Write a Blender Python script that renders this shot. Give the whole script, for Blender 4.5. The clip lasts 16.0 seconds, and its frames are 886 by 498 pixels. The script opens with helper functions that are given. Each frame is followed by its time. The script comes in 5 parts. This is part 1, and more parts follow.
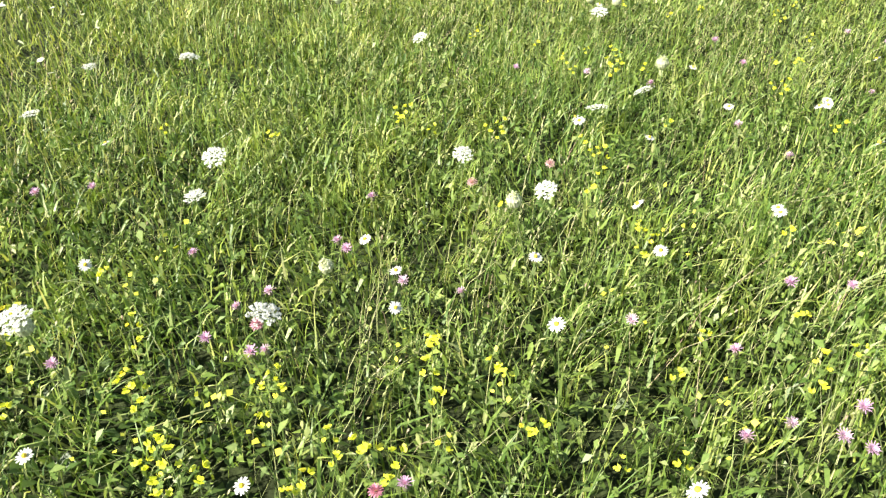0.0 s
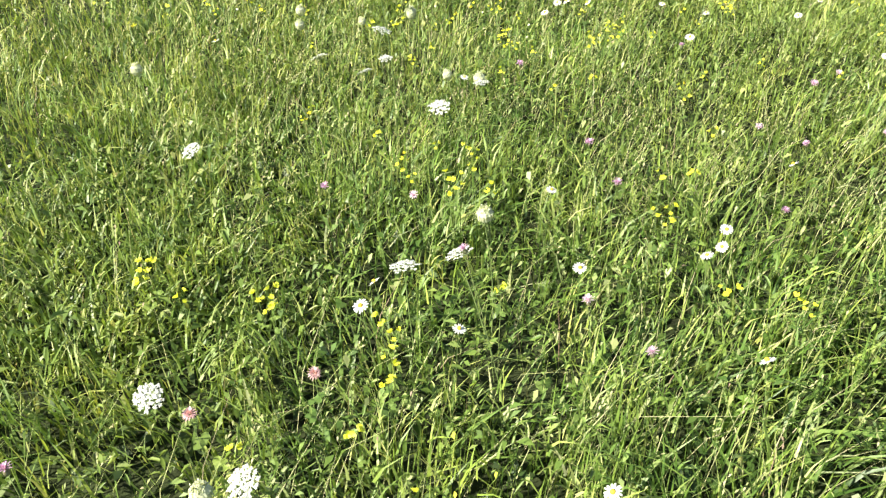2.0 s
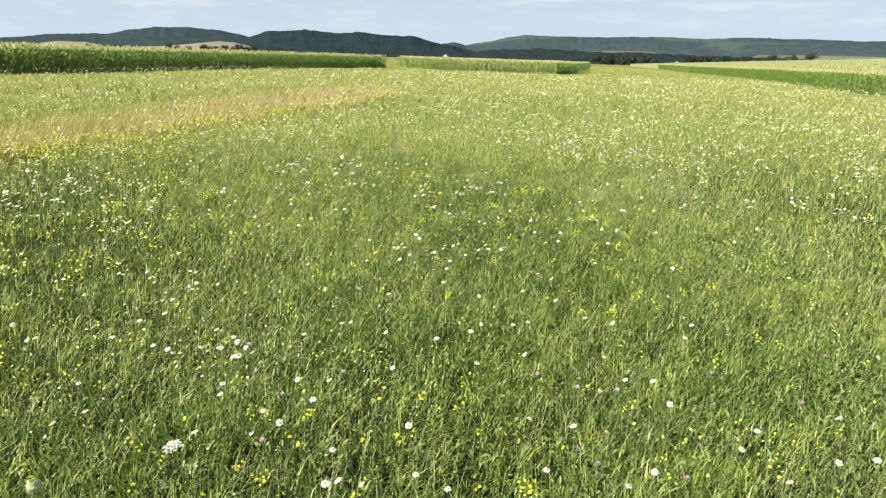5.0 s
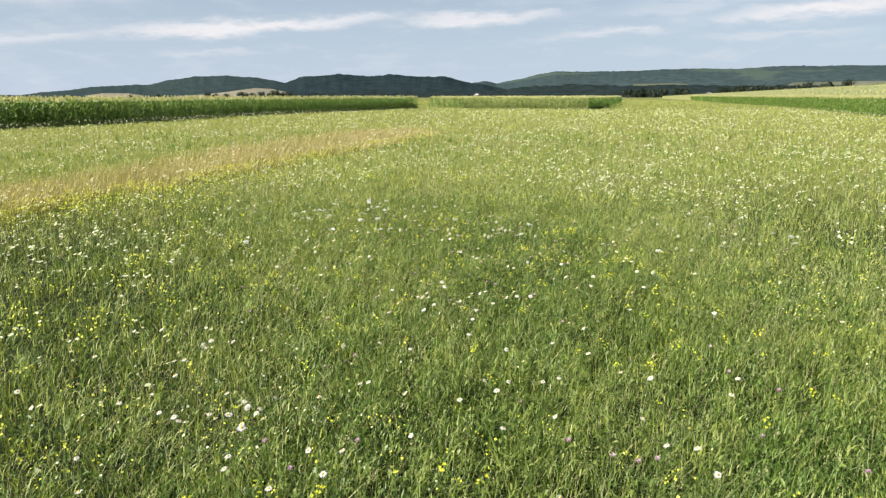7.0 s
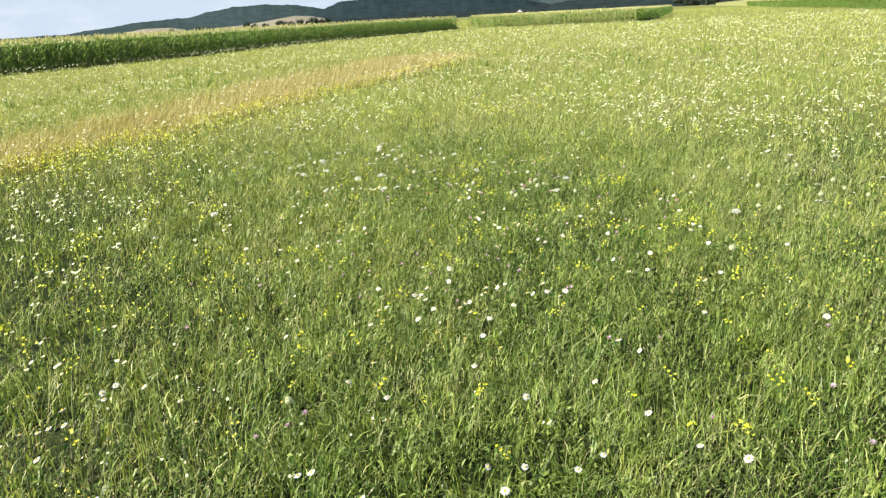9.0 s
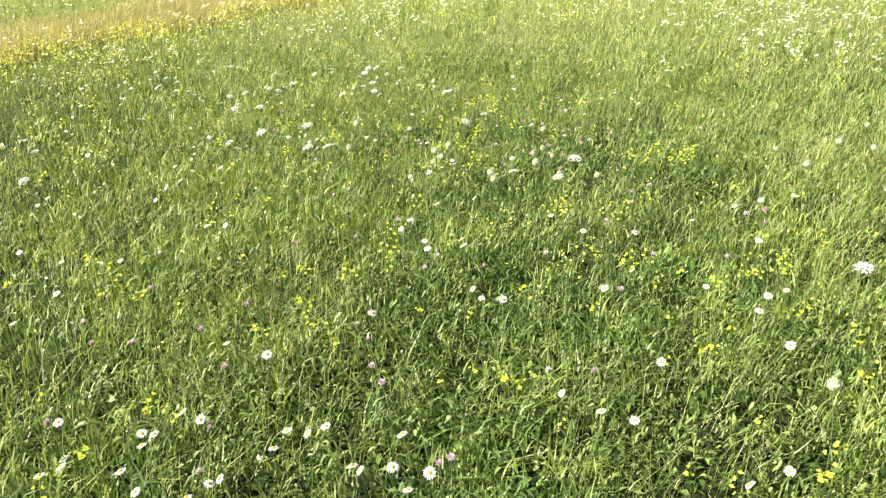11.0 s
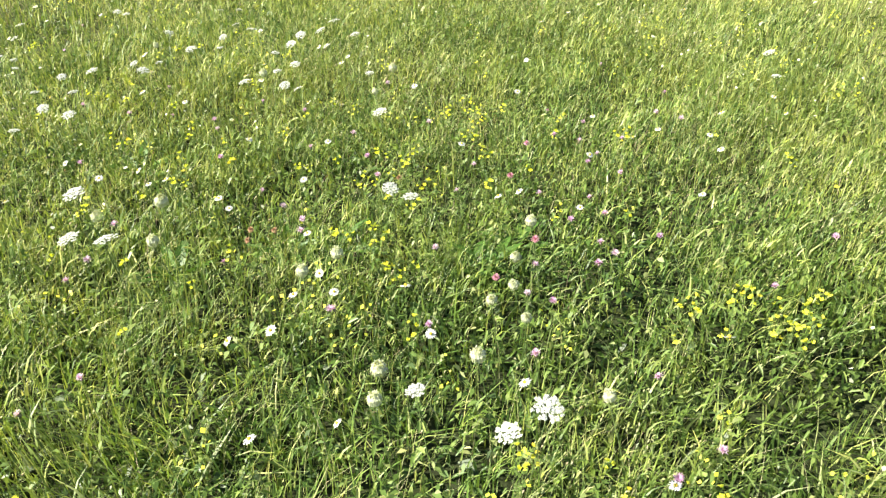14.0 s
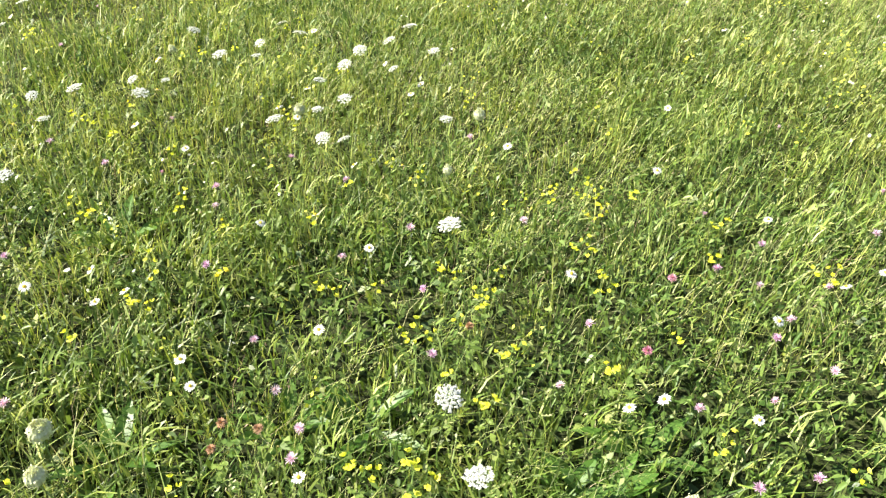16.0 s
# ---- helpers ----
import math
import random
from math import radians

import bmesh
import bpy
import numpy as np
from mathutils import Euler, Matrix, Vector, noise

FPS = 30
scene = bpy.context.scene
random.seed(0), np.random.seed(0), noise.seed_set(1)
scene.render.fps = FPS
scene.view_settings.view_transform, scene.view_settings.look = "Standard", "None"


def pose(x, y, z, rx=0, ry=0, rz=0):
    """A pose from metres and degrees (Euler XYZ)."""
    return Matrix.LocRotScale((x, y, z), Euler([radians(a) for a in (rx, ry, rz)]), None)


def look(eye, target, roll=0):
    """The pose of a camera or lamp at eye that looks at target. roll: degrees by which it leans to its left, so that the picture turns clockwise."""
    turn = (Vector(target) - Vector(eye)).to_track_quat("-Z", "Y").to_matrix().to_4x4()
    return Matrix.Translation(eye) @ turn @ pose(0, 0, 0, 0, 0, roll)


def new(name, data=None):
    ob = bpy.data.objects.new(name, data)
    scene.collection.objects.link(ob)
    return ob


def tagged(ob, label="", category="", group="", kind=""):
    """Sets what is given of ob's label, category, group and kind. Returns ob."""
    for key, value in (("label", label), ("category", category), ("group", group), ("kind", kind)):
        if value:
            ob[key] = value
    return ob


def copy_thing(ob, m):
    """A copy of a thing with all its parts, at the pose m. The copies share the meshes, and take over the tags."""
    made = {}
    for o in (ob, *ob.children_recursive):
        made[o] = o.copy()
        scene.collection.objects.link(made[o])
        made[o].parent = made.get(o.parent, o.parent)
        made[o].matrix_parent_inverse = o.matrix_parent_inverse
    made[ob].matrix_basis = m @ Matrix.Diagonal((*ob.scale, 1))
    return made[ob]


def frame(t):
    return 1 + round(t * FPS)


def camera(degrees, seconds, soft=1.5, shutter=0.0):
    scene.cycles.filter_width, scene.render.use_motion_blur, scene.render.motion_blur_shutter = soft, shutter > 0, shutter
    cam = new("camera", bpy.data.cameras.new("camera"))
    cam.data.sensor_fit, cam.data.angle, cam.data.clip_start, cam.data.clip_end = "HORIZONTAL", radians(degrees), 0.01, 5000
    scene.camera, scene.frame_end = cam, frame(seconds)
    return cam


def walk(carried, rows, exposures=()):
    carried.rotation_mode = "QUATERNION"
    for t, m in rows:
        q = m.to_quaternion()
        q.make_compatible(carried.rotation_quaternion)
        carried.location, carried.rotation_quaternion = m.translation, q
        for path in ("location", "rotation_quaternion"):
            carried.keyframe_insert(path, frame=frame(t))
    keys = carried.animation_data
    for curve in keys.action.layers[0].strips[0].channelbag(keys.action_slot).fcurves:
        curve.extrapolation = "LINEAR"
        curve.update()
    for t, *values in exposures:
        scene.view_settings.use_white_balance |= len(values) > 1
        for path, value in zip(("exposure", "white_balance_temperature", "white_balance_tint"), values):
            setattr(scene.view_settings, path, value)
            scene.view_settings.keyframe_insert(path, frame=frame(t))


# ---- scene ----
cam = camera(62.0, 16.0, 1.35)
PATH = [
    (0, (0.511, 0.566, 1.373), (0.382, 2.209, 0.238), -2.2),
    (0.5, (0.578, 0.897, 1.350), (0.450, 2.506, 0.169), -2.6),
    (1, (0.690, 1.079, 1.346), (0.659, 2.650, 0.109), -2.0),
    (1.5, (0.884, 1.323, 1.364), (0.831, 2.918, 0.157), -1.1),
    (2, (1.038, 1.500, 1.440), (0.979, 3.121, 0.271), -1.4),
    (2.5, (1.162, 1.791, 1.526), (1.200, 3.469, 0.439), -1.2),
    (3, (1.246, 2.117, 1.631), (1.319, 3.847, 0.630), 0.2),
    (3.5, (1.379, 2.293, 1.754), (1.462, 4.059, 0.818), 1.4),
    (4, (1.493, 2.399, 1.833), (1.605, 4.220, 1.015), 1.6),
    (4.5, (1.756, 2.400, 1.981), (1.846, 4.297, 1.356), 1.3),
    (4.7, (1.775, 2.422, 1.999), (1.897, 4.336, 1.432), 2.0),
    (6.8, (1.912, 2.622, 2.053), (1.959, 4.581, 1.656), 0.0),
    (7, (1.893, 2.753, 2.040), (1.916, 4.711, 1.633), -0.1),
    (7.5, (1.851, 3.181, 2.056), (1.843, 5.141, 1.654), -0.1),
    (8, (1.889, 3.600, 2.022), (1.875, 5.551, 1.584), -0.4),
    (8.5, (2.066, 4.095, 2.045), (2.028, 6.026, 1.525), -0.4),
    (8.7, (2.107, 4.231, 2.054), (2.055, 6.152, 1.501), -1.7),
    (10.8, (3.229, 7.211, 1.905), (2.795, 8.978, 1.075), -3.0),
    (11, (3.230, 7.416, 1.872), (2.806, 9.176, 1.021), -2.2),
    (11.5, (3.210, 7.881, 1.880), (2.821, 9.618, 0.968), -2.3),
    (12, (3.245, 8.393, 1.826), (2.847, 10.129, 0.915), -2.9),
    (12.5, (3.287, 8.860, 1.812), (2.813, 10.558, 0.868), -2.1),
    (13, (3.235, 9.327, 1.763), (2.760, 10.995, 0.767), 0.3),
    (13.5, (3.184, 9.766, 1.769), (2.691, 11.406, 0.735), 2.0),
    (14, (3.207, 10.249, 1.771), (2.671, 11.852, 0.702), -0.0),
    (14.5, (3.193, 10.565, 1.788), (2.624, 12.153, 0.714), 0.5),
    (15, (3.051, 10.906, 1.755), (2.443, 12.464, 0.658), 1.6),
    (15.5, (2.853, 11.256, 1.742), (2.217, 12.774, 0.606), 2.6),
    (16, (2.662, 11.585, 1.699), (1.969, 13.048, 0.524), 1.8),
]
walk(cam, [(t, look(eye, target, roll)) for t, eye, target, roll in PATH], [(0, 1.52), (3.5, 1.52), (4.5, 1.14), (6.4, 0.75), (7.6, 0.75), (8.6, 0.93), (10.8, 1.44), (12.5, 1.48), (14.5, 1.58), (16, 1.58)])

# ---- light ----
SUN_AZ, SUN_EL = radians(-116), radians(38)
sun_way = Vector((math.sin(SUN_AZ) * math.cos(SUN_EL), math.cos(SUN_AZ) * math.cos(SUN_EL), math.sin(SUN_EL)))
sun = new("sun", bpy.data.lights.new("sun", "SUN"))
sun.data.energy, sun.data.angle, sun.data.color = 5.0, radians(0.55), (1.0, 0.94, 0.80)
sun.matrix_world = look(sun_way * 60, (0, 0, 0))

world = bpy.data.worlds.new("sky")
scene.world = world
world.use_nodes = True
wn, wl = world.node_tree.nodes, world.node_tree.links
sky = wn.new("ShaderNodeTexSky")
sky.sky_type, sky.sun_disc = "NISHITA", False
sky.sun_elevation, sky.sun_rotation = SUN_EL, SUN_AZ % (2 * math.pi)
sky.air_density, sky.dust_density, sky.ozone_density, sky.altitude = 1.0, 0.35, 2.0, 300
# flat fair-weather clouds: the direction is laid on a level sheet and broken by noise
coord = wn.new("ShaderNodeTexCoord")
apart_xyz = wn.new("ShaderNodeSeparateXYZ")
wl.new(coord.outputs["Generated"], apart_xyz.inputs[0])


def wmath(op, a, b=None):
    n = wn.new("ShaderNodeMath")
    n.operation = op
    for k, v in enumerate((a, b)):
        if v is None:
            continue
        if isinstance(v, (int, float)):
            n.inputs[k].default_value = v
        else:
            wl.new(v, n.inputs[k])
    return n.outputs[0]


join_xyz = wn.new("ShaderNodeCombineXYZ")
wl.new(wmath("MULTIPLY", apart_xyz.outputs[0], 5.0), join_xyz.inputs[0])
wl.new(wmath("MULTIPLY", apart_xyz.outputs[1], 5.0), join_xyz.inputs[1])
wl.new(wmath("MULTIPLY", apart_xyz.outputs[2], 20.0), join_xyz.inputs[2])
cloud = wn.new("ShaderNodeTexNoise")
cloud.inputs["Scale"].default_value = 2.3
cloud.inputs["Detail"].default_value = 7.0
cloud.inputs["Roughness"].default_value = 0.62
wl.new(join_xyz.outputs[0], cloud.inputs["Vector"])
ruffle = wmath("SUBTRACT", cloud.outputs[0], 0.5)
bearing = wmath("MULTIPLY", wmath("ARCTAN2", apart_xyz.outputs[0], apart_xyz.outputs[1]), 57.3)
rise = wmath("MULTIPLY", wmath("ARCSINE", apart_xyz.outputs[2]), 57.3)
# flat cloud banks over the hills: bearing and height of the middle, half length, half thickness, slope, weight
BANKS = [(-13.5, 4.9, 9.5, 0.42, 0.055, 1.0), (3.0, 5.55, 6.0, 0.38, 0.05, 0.85), (27.5, 5.7, 6.5, 0.48, 0.05, 1.0), (-27.5, 7.0, 6.5, 0.85, 0.03, 0.9), (13.4, 4.5, 4.2, 0.30, 0.04, 0.55), (-27.3, 4.0, 4.0, 0.42, 0.06, 0.55), (-16.5, 3.0, 3.2, 0.22, 0.0, 0.35), (19, 6.3, 5.0, 0.4, 0.05, 0.35), (24.0, 4.0, 5.0, 0.28, 0.0, 0.35), (8, 8.6, 9.0, 0.5, 0.02, 0.5), (-60, 9, 16, 1.2, 0.0, 0.8), (70, 8, 16, 1.2, 0.0, 0.8)]
total = None
for at, high, half_long, half_thick, slope, weight in BANKS:
    along_bank = wmath("SUBTRACT", bearing, at)
    above = wmath("SUBTRACT", wmath("SUBTRACT", rise, high), wmath("MULTIPLY", along_bank, slope))
    # ragged tops, flatter undersides
    above = wmath("DIVIDE", wmath("ADD", above, wmath("MULTIPLY", ruffle, 2.6)), half_thick)
    far_out = wmath("POWER", wmath("ABSOLUTE", wmath("DIVIDE", wmath("ADD", along_bank, wmath("MULTIPLY", ruffle, 9.0)), half_long)), 3.0)
    body = wmath("MULTIPLY", wmath("EXPONENT", wmath("MULTIPLY", wmath("ADD", wmath("MULTIPLY", above, above), far_out), -1.0)), weight)
    total = body if total is None else wmath("MAXIMUM", total, body)
# thin broken veil in between and over the rest of the sky
veil = wn.new("ShaderNodeMapRange")
veil.inputs[1].default_value, veil.inputs[2].default_value, veil.inputs[4].default_value = 0.50, 0.78, 0.32
wl.new(cloud.outputs[0], veil.inputs[0])
total = wmath("MAXIMUM", total, veil.outputs[0])
blend = wn.new("ShaderNodeMixRGB")
blend.inputs[2].default_value = (10.8, 10.6, 10.9, 1)
wl.new(wmath("MULTIPLY", total, 0.95), blend.inputs[0])
# thin haze, thickest over the horizon
haze = wn.new("ShaderNodeMapRange")
haze.inputs[1].default_value, haze.inputs[2].default_value = 0.02, 0.27
haze.inputs[3].default_value, haze.inputs[4].default_value = 0.92, 0.10
wl.new(apart_xyz.outputs[2], haze.inputs[0])
hazy = wn.new("ShaderNodeMixRGB")
hazy.inputs[2].default_value = (6.5, 7.7, 9.35, 1)
wl.new(haze.outputs[0], hazy.inputs[0])
wl.new(sky.outputs[0], hazy.inputs[1])
wl.new(hazy.outputs[0], blend.inputs[1])
wl.new(blend.outputs[0], wn["Background"].inputs[0])
wn["Background"].inputs[1].default_value = 0.050


# ---- materials ----
def ramp_stops(node, stops):
    els = node.color_ramp.elements
    while len(els) < len(stops):
        els.new(0.5)
    for el, (at, rgb) in zip(els, stops):
        el.position, el.color = at, (*rgb, 1)


def plant(name, stops, through_share=0.35, rough=0.45, patch=0.0, patch_rgb=(0.25, 0.28, 0.05), random_from="Random Per Island", gloss=0.35, tufts=0.0):
    """A leaf-like surface: colour drawn per blade, wide patches of another tint, tuft-sized light and dark in the
    colour, light let through.
    """
    m = bpy.data.materials.new(name)
    m.use_nodes = True
    n, l = m.node_tree.nodes, m.node_tree.links
    bsdf, out = n["Principled BSDF"], n["Material Output"]
    if random_from == "object":
        rnd = n.new("ShaderNodeObjectInfo").outputs["Random"]
    else:
        rnd = n.new("ShaderNodeNewGeometry").outputs["Random Per Island"]
    ramp = n.new("ShaderNodeValToRGB")
    ramp_stops(ramp, stops)
    l.new(rnd, ramp.inputs[0])
    colour = ramp.outputs[0]
    place = n.new("ShaderNodeNewGeometry").outputs["Position"]
    if patch:
        wide = n.new("ShaderNodeTexNoise")
        wide.inputs["Scale"].default_value = 0.55
        wide.inputs["Detail"].default_value = 4.0
        l.new(place, wide.inputs["Vector"])
        lim = n.new("ShaderNodeMapRange")
        lim.inputs[1].default_value, lim.inputs[2].default_value = 0.40, 0.68
        lim.inputs[4].default_value = patch
        l.new(wide.outputs[0], lim.inputs[0])
        mix = n.new("ShaderNodeMixRGB")
        mix.inputs[2].default_value = (*patch_rgb, 1)
        l.new(lim.outputs[0], mix.inputs[0])
        l.new(colour, mix.inputs[1])
        colour = mix.outputs[0]
    # tuft tone: plants differ, and lit tops and dark gaps are put into colour
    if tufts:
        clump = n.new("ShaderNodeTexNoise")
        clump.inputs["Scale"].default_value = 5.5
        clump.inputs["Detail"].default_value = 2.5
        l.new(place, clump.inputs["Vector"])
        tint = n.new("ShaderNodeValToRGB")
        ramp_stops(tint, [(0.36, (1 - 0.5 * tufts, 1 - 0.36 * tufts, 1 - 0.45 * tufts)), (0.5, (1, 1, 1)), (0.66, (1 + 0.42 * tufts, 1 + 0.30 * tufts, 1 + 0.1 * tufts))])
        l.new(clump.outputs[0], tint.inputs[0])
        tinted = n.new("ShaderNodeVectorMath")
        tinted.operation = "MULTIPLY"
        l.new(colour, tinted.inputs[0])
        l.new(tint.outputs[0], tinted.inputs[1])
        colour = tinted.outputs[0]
    fine = n.new("ShaderNodeTexNoise")
    fine.inputs["Scale"].default_value = 160.0
    fine.inputs["Detail"].default_value = 2.0
    l.new(place, fine.inputs["Vector"])
    vary = n.new("ShaderNodeMapRange")
    vary.inputs[3].default_value, vary.inputs[4].default_value = 0.72, 1.28
    l.new(fine.outputs[0], vary.inputs[0])
    times = n.new("ShaderNodeVectorMath")
    times.operation = "SCALE"
    l.new(colour, times.inputs[0])
    l.new(vary.outputs[0], times.inputs["Scale"])
    l.new(times.outputs[0], bsdf.inputs["Base Color"])
    bsdf.inputs["Roughness"].default_value = rough
    bsdf.inputs["Specular IOR Level"].default_value = gloss
    if through_share:
        glow = n.new("ShaderNodeBsdfTranslucent")
        warm = n.new("ShaderNodeVectorMath")
        warm.operation = "MULTIPLY"
        warm.inputs[1].default_value = (1.15, 1.1, 0.6)
        l.new(times.outputs[0], warm.inputs[0])
        l.new(warm.outputs[0], glow.inputs["Color"])
        both = n.new("ShaderNodeMixShader")
        both.inputs[0].default_value = through_share
        l.new(bsdf.outputs[0], both.inputs[1])
        l.new(glow.outputs[0], both.inputs[2])
        l.new(both.outputs[0], out.inputs["Surface"])
    return m


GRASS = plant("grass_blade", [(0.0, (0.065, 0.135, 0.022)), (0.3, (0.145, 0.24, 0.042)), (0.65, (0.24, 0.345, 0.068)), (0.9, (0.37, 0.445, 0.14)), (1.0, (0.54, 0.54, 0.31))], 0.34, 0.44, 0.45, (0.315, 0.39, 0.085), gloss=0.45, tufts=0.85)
# lighter copy of the blade colours, standing in for sunlit tips at low angle
GRASS_LIT = plant("lit_grass_blade", [(0.0, (0.115, 0.19, 0.037)), (0.5, (0.31, 0.395, 0.09)), (1.0, (0.55, 0.57, 0.24))], 0.30, 0.45, 0.5, (0.37, 0.40, 0.10), gloss=0.42, tufts=0.95)
# distant blades: hazy paleness and weak contrast of distance put into the colours
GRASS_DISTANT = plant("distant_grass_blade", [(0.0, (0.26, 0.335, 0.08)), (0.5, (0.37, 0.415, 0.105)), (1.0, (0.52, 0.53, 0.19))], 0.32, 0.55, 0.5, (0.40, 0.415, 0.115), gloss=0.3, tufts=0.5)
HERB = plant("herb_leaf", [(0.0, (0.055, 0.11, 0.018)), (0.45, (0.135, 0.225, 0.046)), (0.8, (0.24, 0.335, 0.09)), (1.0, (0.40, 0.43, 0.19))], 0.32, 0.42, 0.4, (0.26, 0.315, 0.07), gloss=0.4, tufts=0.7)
# low leaves coloured darker, so part of the gap shade is in the colour
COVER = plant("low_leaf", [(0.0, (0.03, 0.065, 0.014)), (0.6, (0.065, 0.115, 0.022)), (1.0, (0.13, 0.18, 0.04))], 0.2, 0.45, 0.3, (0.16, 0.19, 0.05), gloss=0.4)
BROAD = plant("broad_leaf", [(0.0, (0.075, 0.17, 0.025)), (1.0, (0.15, 0.28, 0.045))], 0.35, 0.42, random_from="object", gloss=0.45)
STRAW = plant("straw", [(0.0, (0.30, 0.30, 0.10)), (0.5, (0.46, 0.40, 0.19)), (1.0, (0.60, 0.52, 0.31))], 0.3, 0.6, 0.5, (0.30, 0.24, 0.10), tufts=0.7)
SEEDY = plant("grass_seed_head", [(0.0, (0.30, 0.36, 0.12)), (0.6, (0.46, 0.48, 0.22)), (0.9, (0.56, 0.52, 0.31)), (1.0, (0.38, 0.26, 0.20))], 0.35, 0.6)
STEM = plant("flower_stem", [(0.0, (0.12, 0.19, 0.05)), (1.0, (0.20, 0.26, 0.09))], 0.1, 0.5, random_from="object")
WHITE = plant("white_petal", [(0.0, (0.68, 0.68, 0.70)), (1.0, (0.80, 0.80, 0.80))], 0.25, 0.6, gloss=0.2)
LACE = plant("white_floret", [(0.0, (0.48, 0.52, 0.42)), (0.4, (0.66, 0.67, 0.63)), (1.0, (0.78, 0.78, 0.77))], 0.2, 0.6, gloss=0.2)
YOLK = plant("daisy_disc", [(0.0, (0.70, 0.48, 0.03)), (1.0, (0.78, 0.58, 0.05))], 0.0, 0.7)
YELLOW = plant("yellow_petal", [(0.0, (0.76, 0.80, 0.05)), (0.88, (0.80, 0.83, 0.09)), (1.0, (0.80, 0.66, 0.04))], 0.25, 0.5, random_from="object")
UMBEL_FAR = plant("pale_umbel", [(0.0, (0.50, 0.54, 0.30)), (0.5, (0.66, 0.68, 0.46)), (1.0, (0.80, 0.80, 0.70))], 0.25, 0.6, gloss=0.2)
YELLOW_FAR = plant("yellow_petal_mixed", [(0.0, (0.72, 0.76, 0.06)), (0.88, (0.78, 0.80, 0.10)), (1.0, (0.78, 0.66, 0.06))], 0.25, 0.5)
PINK = plant("lilac_petal", [(0.0, (0.58, 0.34, 0.54)), (0.5, (0.66, 0.44, 0.62)), (1.0, (0.74, 0.58, 0.70))], 0.25, 0.6, random_from="object")
ROSE = plant("clover_floret", [(0.0, (0.58, 0.24, 0.34)), (0.6, (0.66, 0.36, 0.46)), (1.0, (0.68, 0.46, 0.46))], 0.2, 0.6, random_from="object")
FADED = plant("faded_floret", [(0.0, (0.34, 0.19, 0.10)), (1.0, (0.45, 0.27, 0.17))], 0.1, 0.8, random_from="object")
CALYX = plant("calyx", [(0.0, (0.10, 0.12, 0.05)), (1.0, (0.17, 0.15, 0.08))], 0.0, 0.6, random_from="object")
NEST = plant("seed_umbel", [(0.0, (0.50, 0.55, 0.32)), (0.7, (0.62, 0.65, 0.44)), (1.0, (0.68, 0.66, 0.50))], 0.3, 0.7)
CORN = plant("corn_leaf", [(0.0, (0.07, 0.16, 0.022)), (0.6, (0.17, 0.29, 0.05)), (1.0, (0.34, 0.43, 0.13))], 0.32, 0.42, gloss=0.45)
TASSEL = plant("corn_tassel", [(0.0, (0.48, 0.47, 0.20)), (1.0, (0.62, 0.57, 0.30))], 0.2, 0.7)
CORN_TOP = plant("corn_canopy", [(0.0, (0.27, 0.29, 0.11)), (1.0, (0.27, 0.29, 0.11))], 0.0, 0.9, 0.6, (0.35, 0.33, 0.15))
CROWN = plant("tree_leaf", [(0.0, (0.014, 0.024, 0.014)), (1.0, (0.028, 0.042, 0.022))], 0.15, 0.6)
BARK = plant("bark", [(0.0, (0.09, 0.07, 0.05)), (1.0, (0.09, 0.07, 0.05))], 0.0, 0.9)
PLASTER = plant("plaster_wall", [(0.0, (0.72, 0.70, 0.66)), (1.0, (0.78, 0.76, 0.72))], 0.0, 0.8, random_from="object")
TILES = plant("roof_tile", [(0.0, (0.15, 0.12, 0.11)), (1.0, (0.19, 0.15, 0.14))], 0.0, 0.8, random_from="object")
PANE = plant("dark_pane", [(0.0, (0.05, 0.06, 0.07)), (1.0, (0.05, 0.06, 0.07))], 0.0, 0.15, random_from="object")


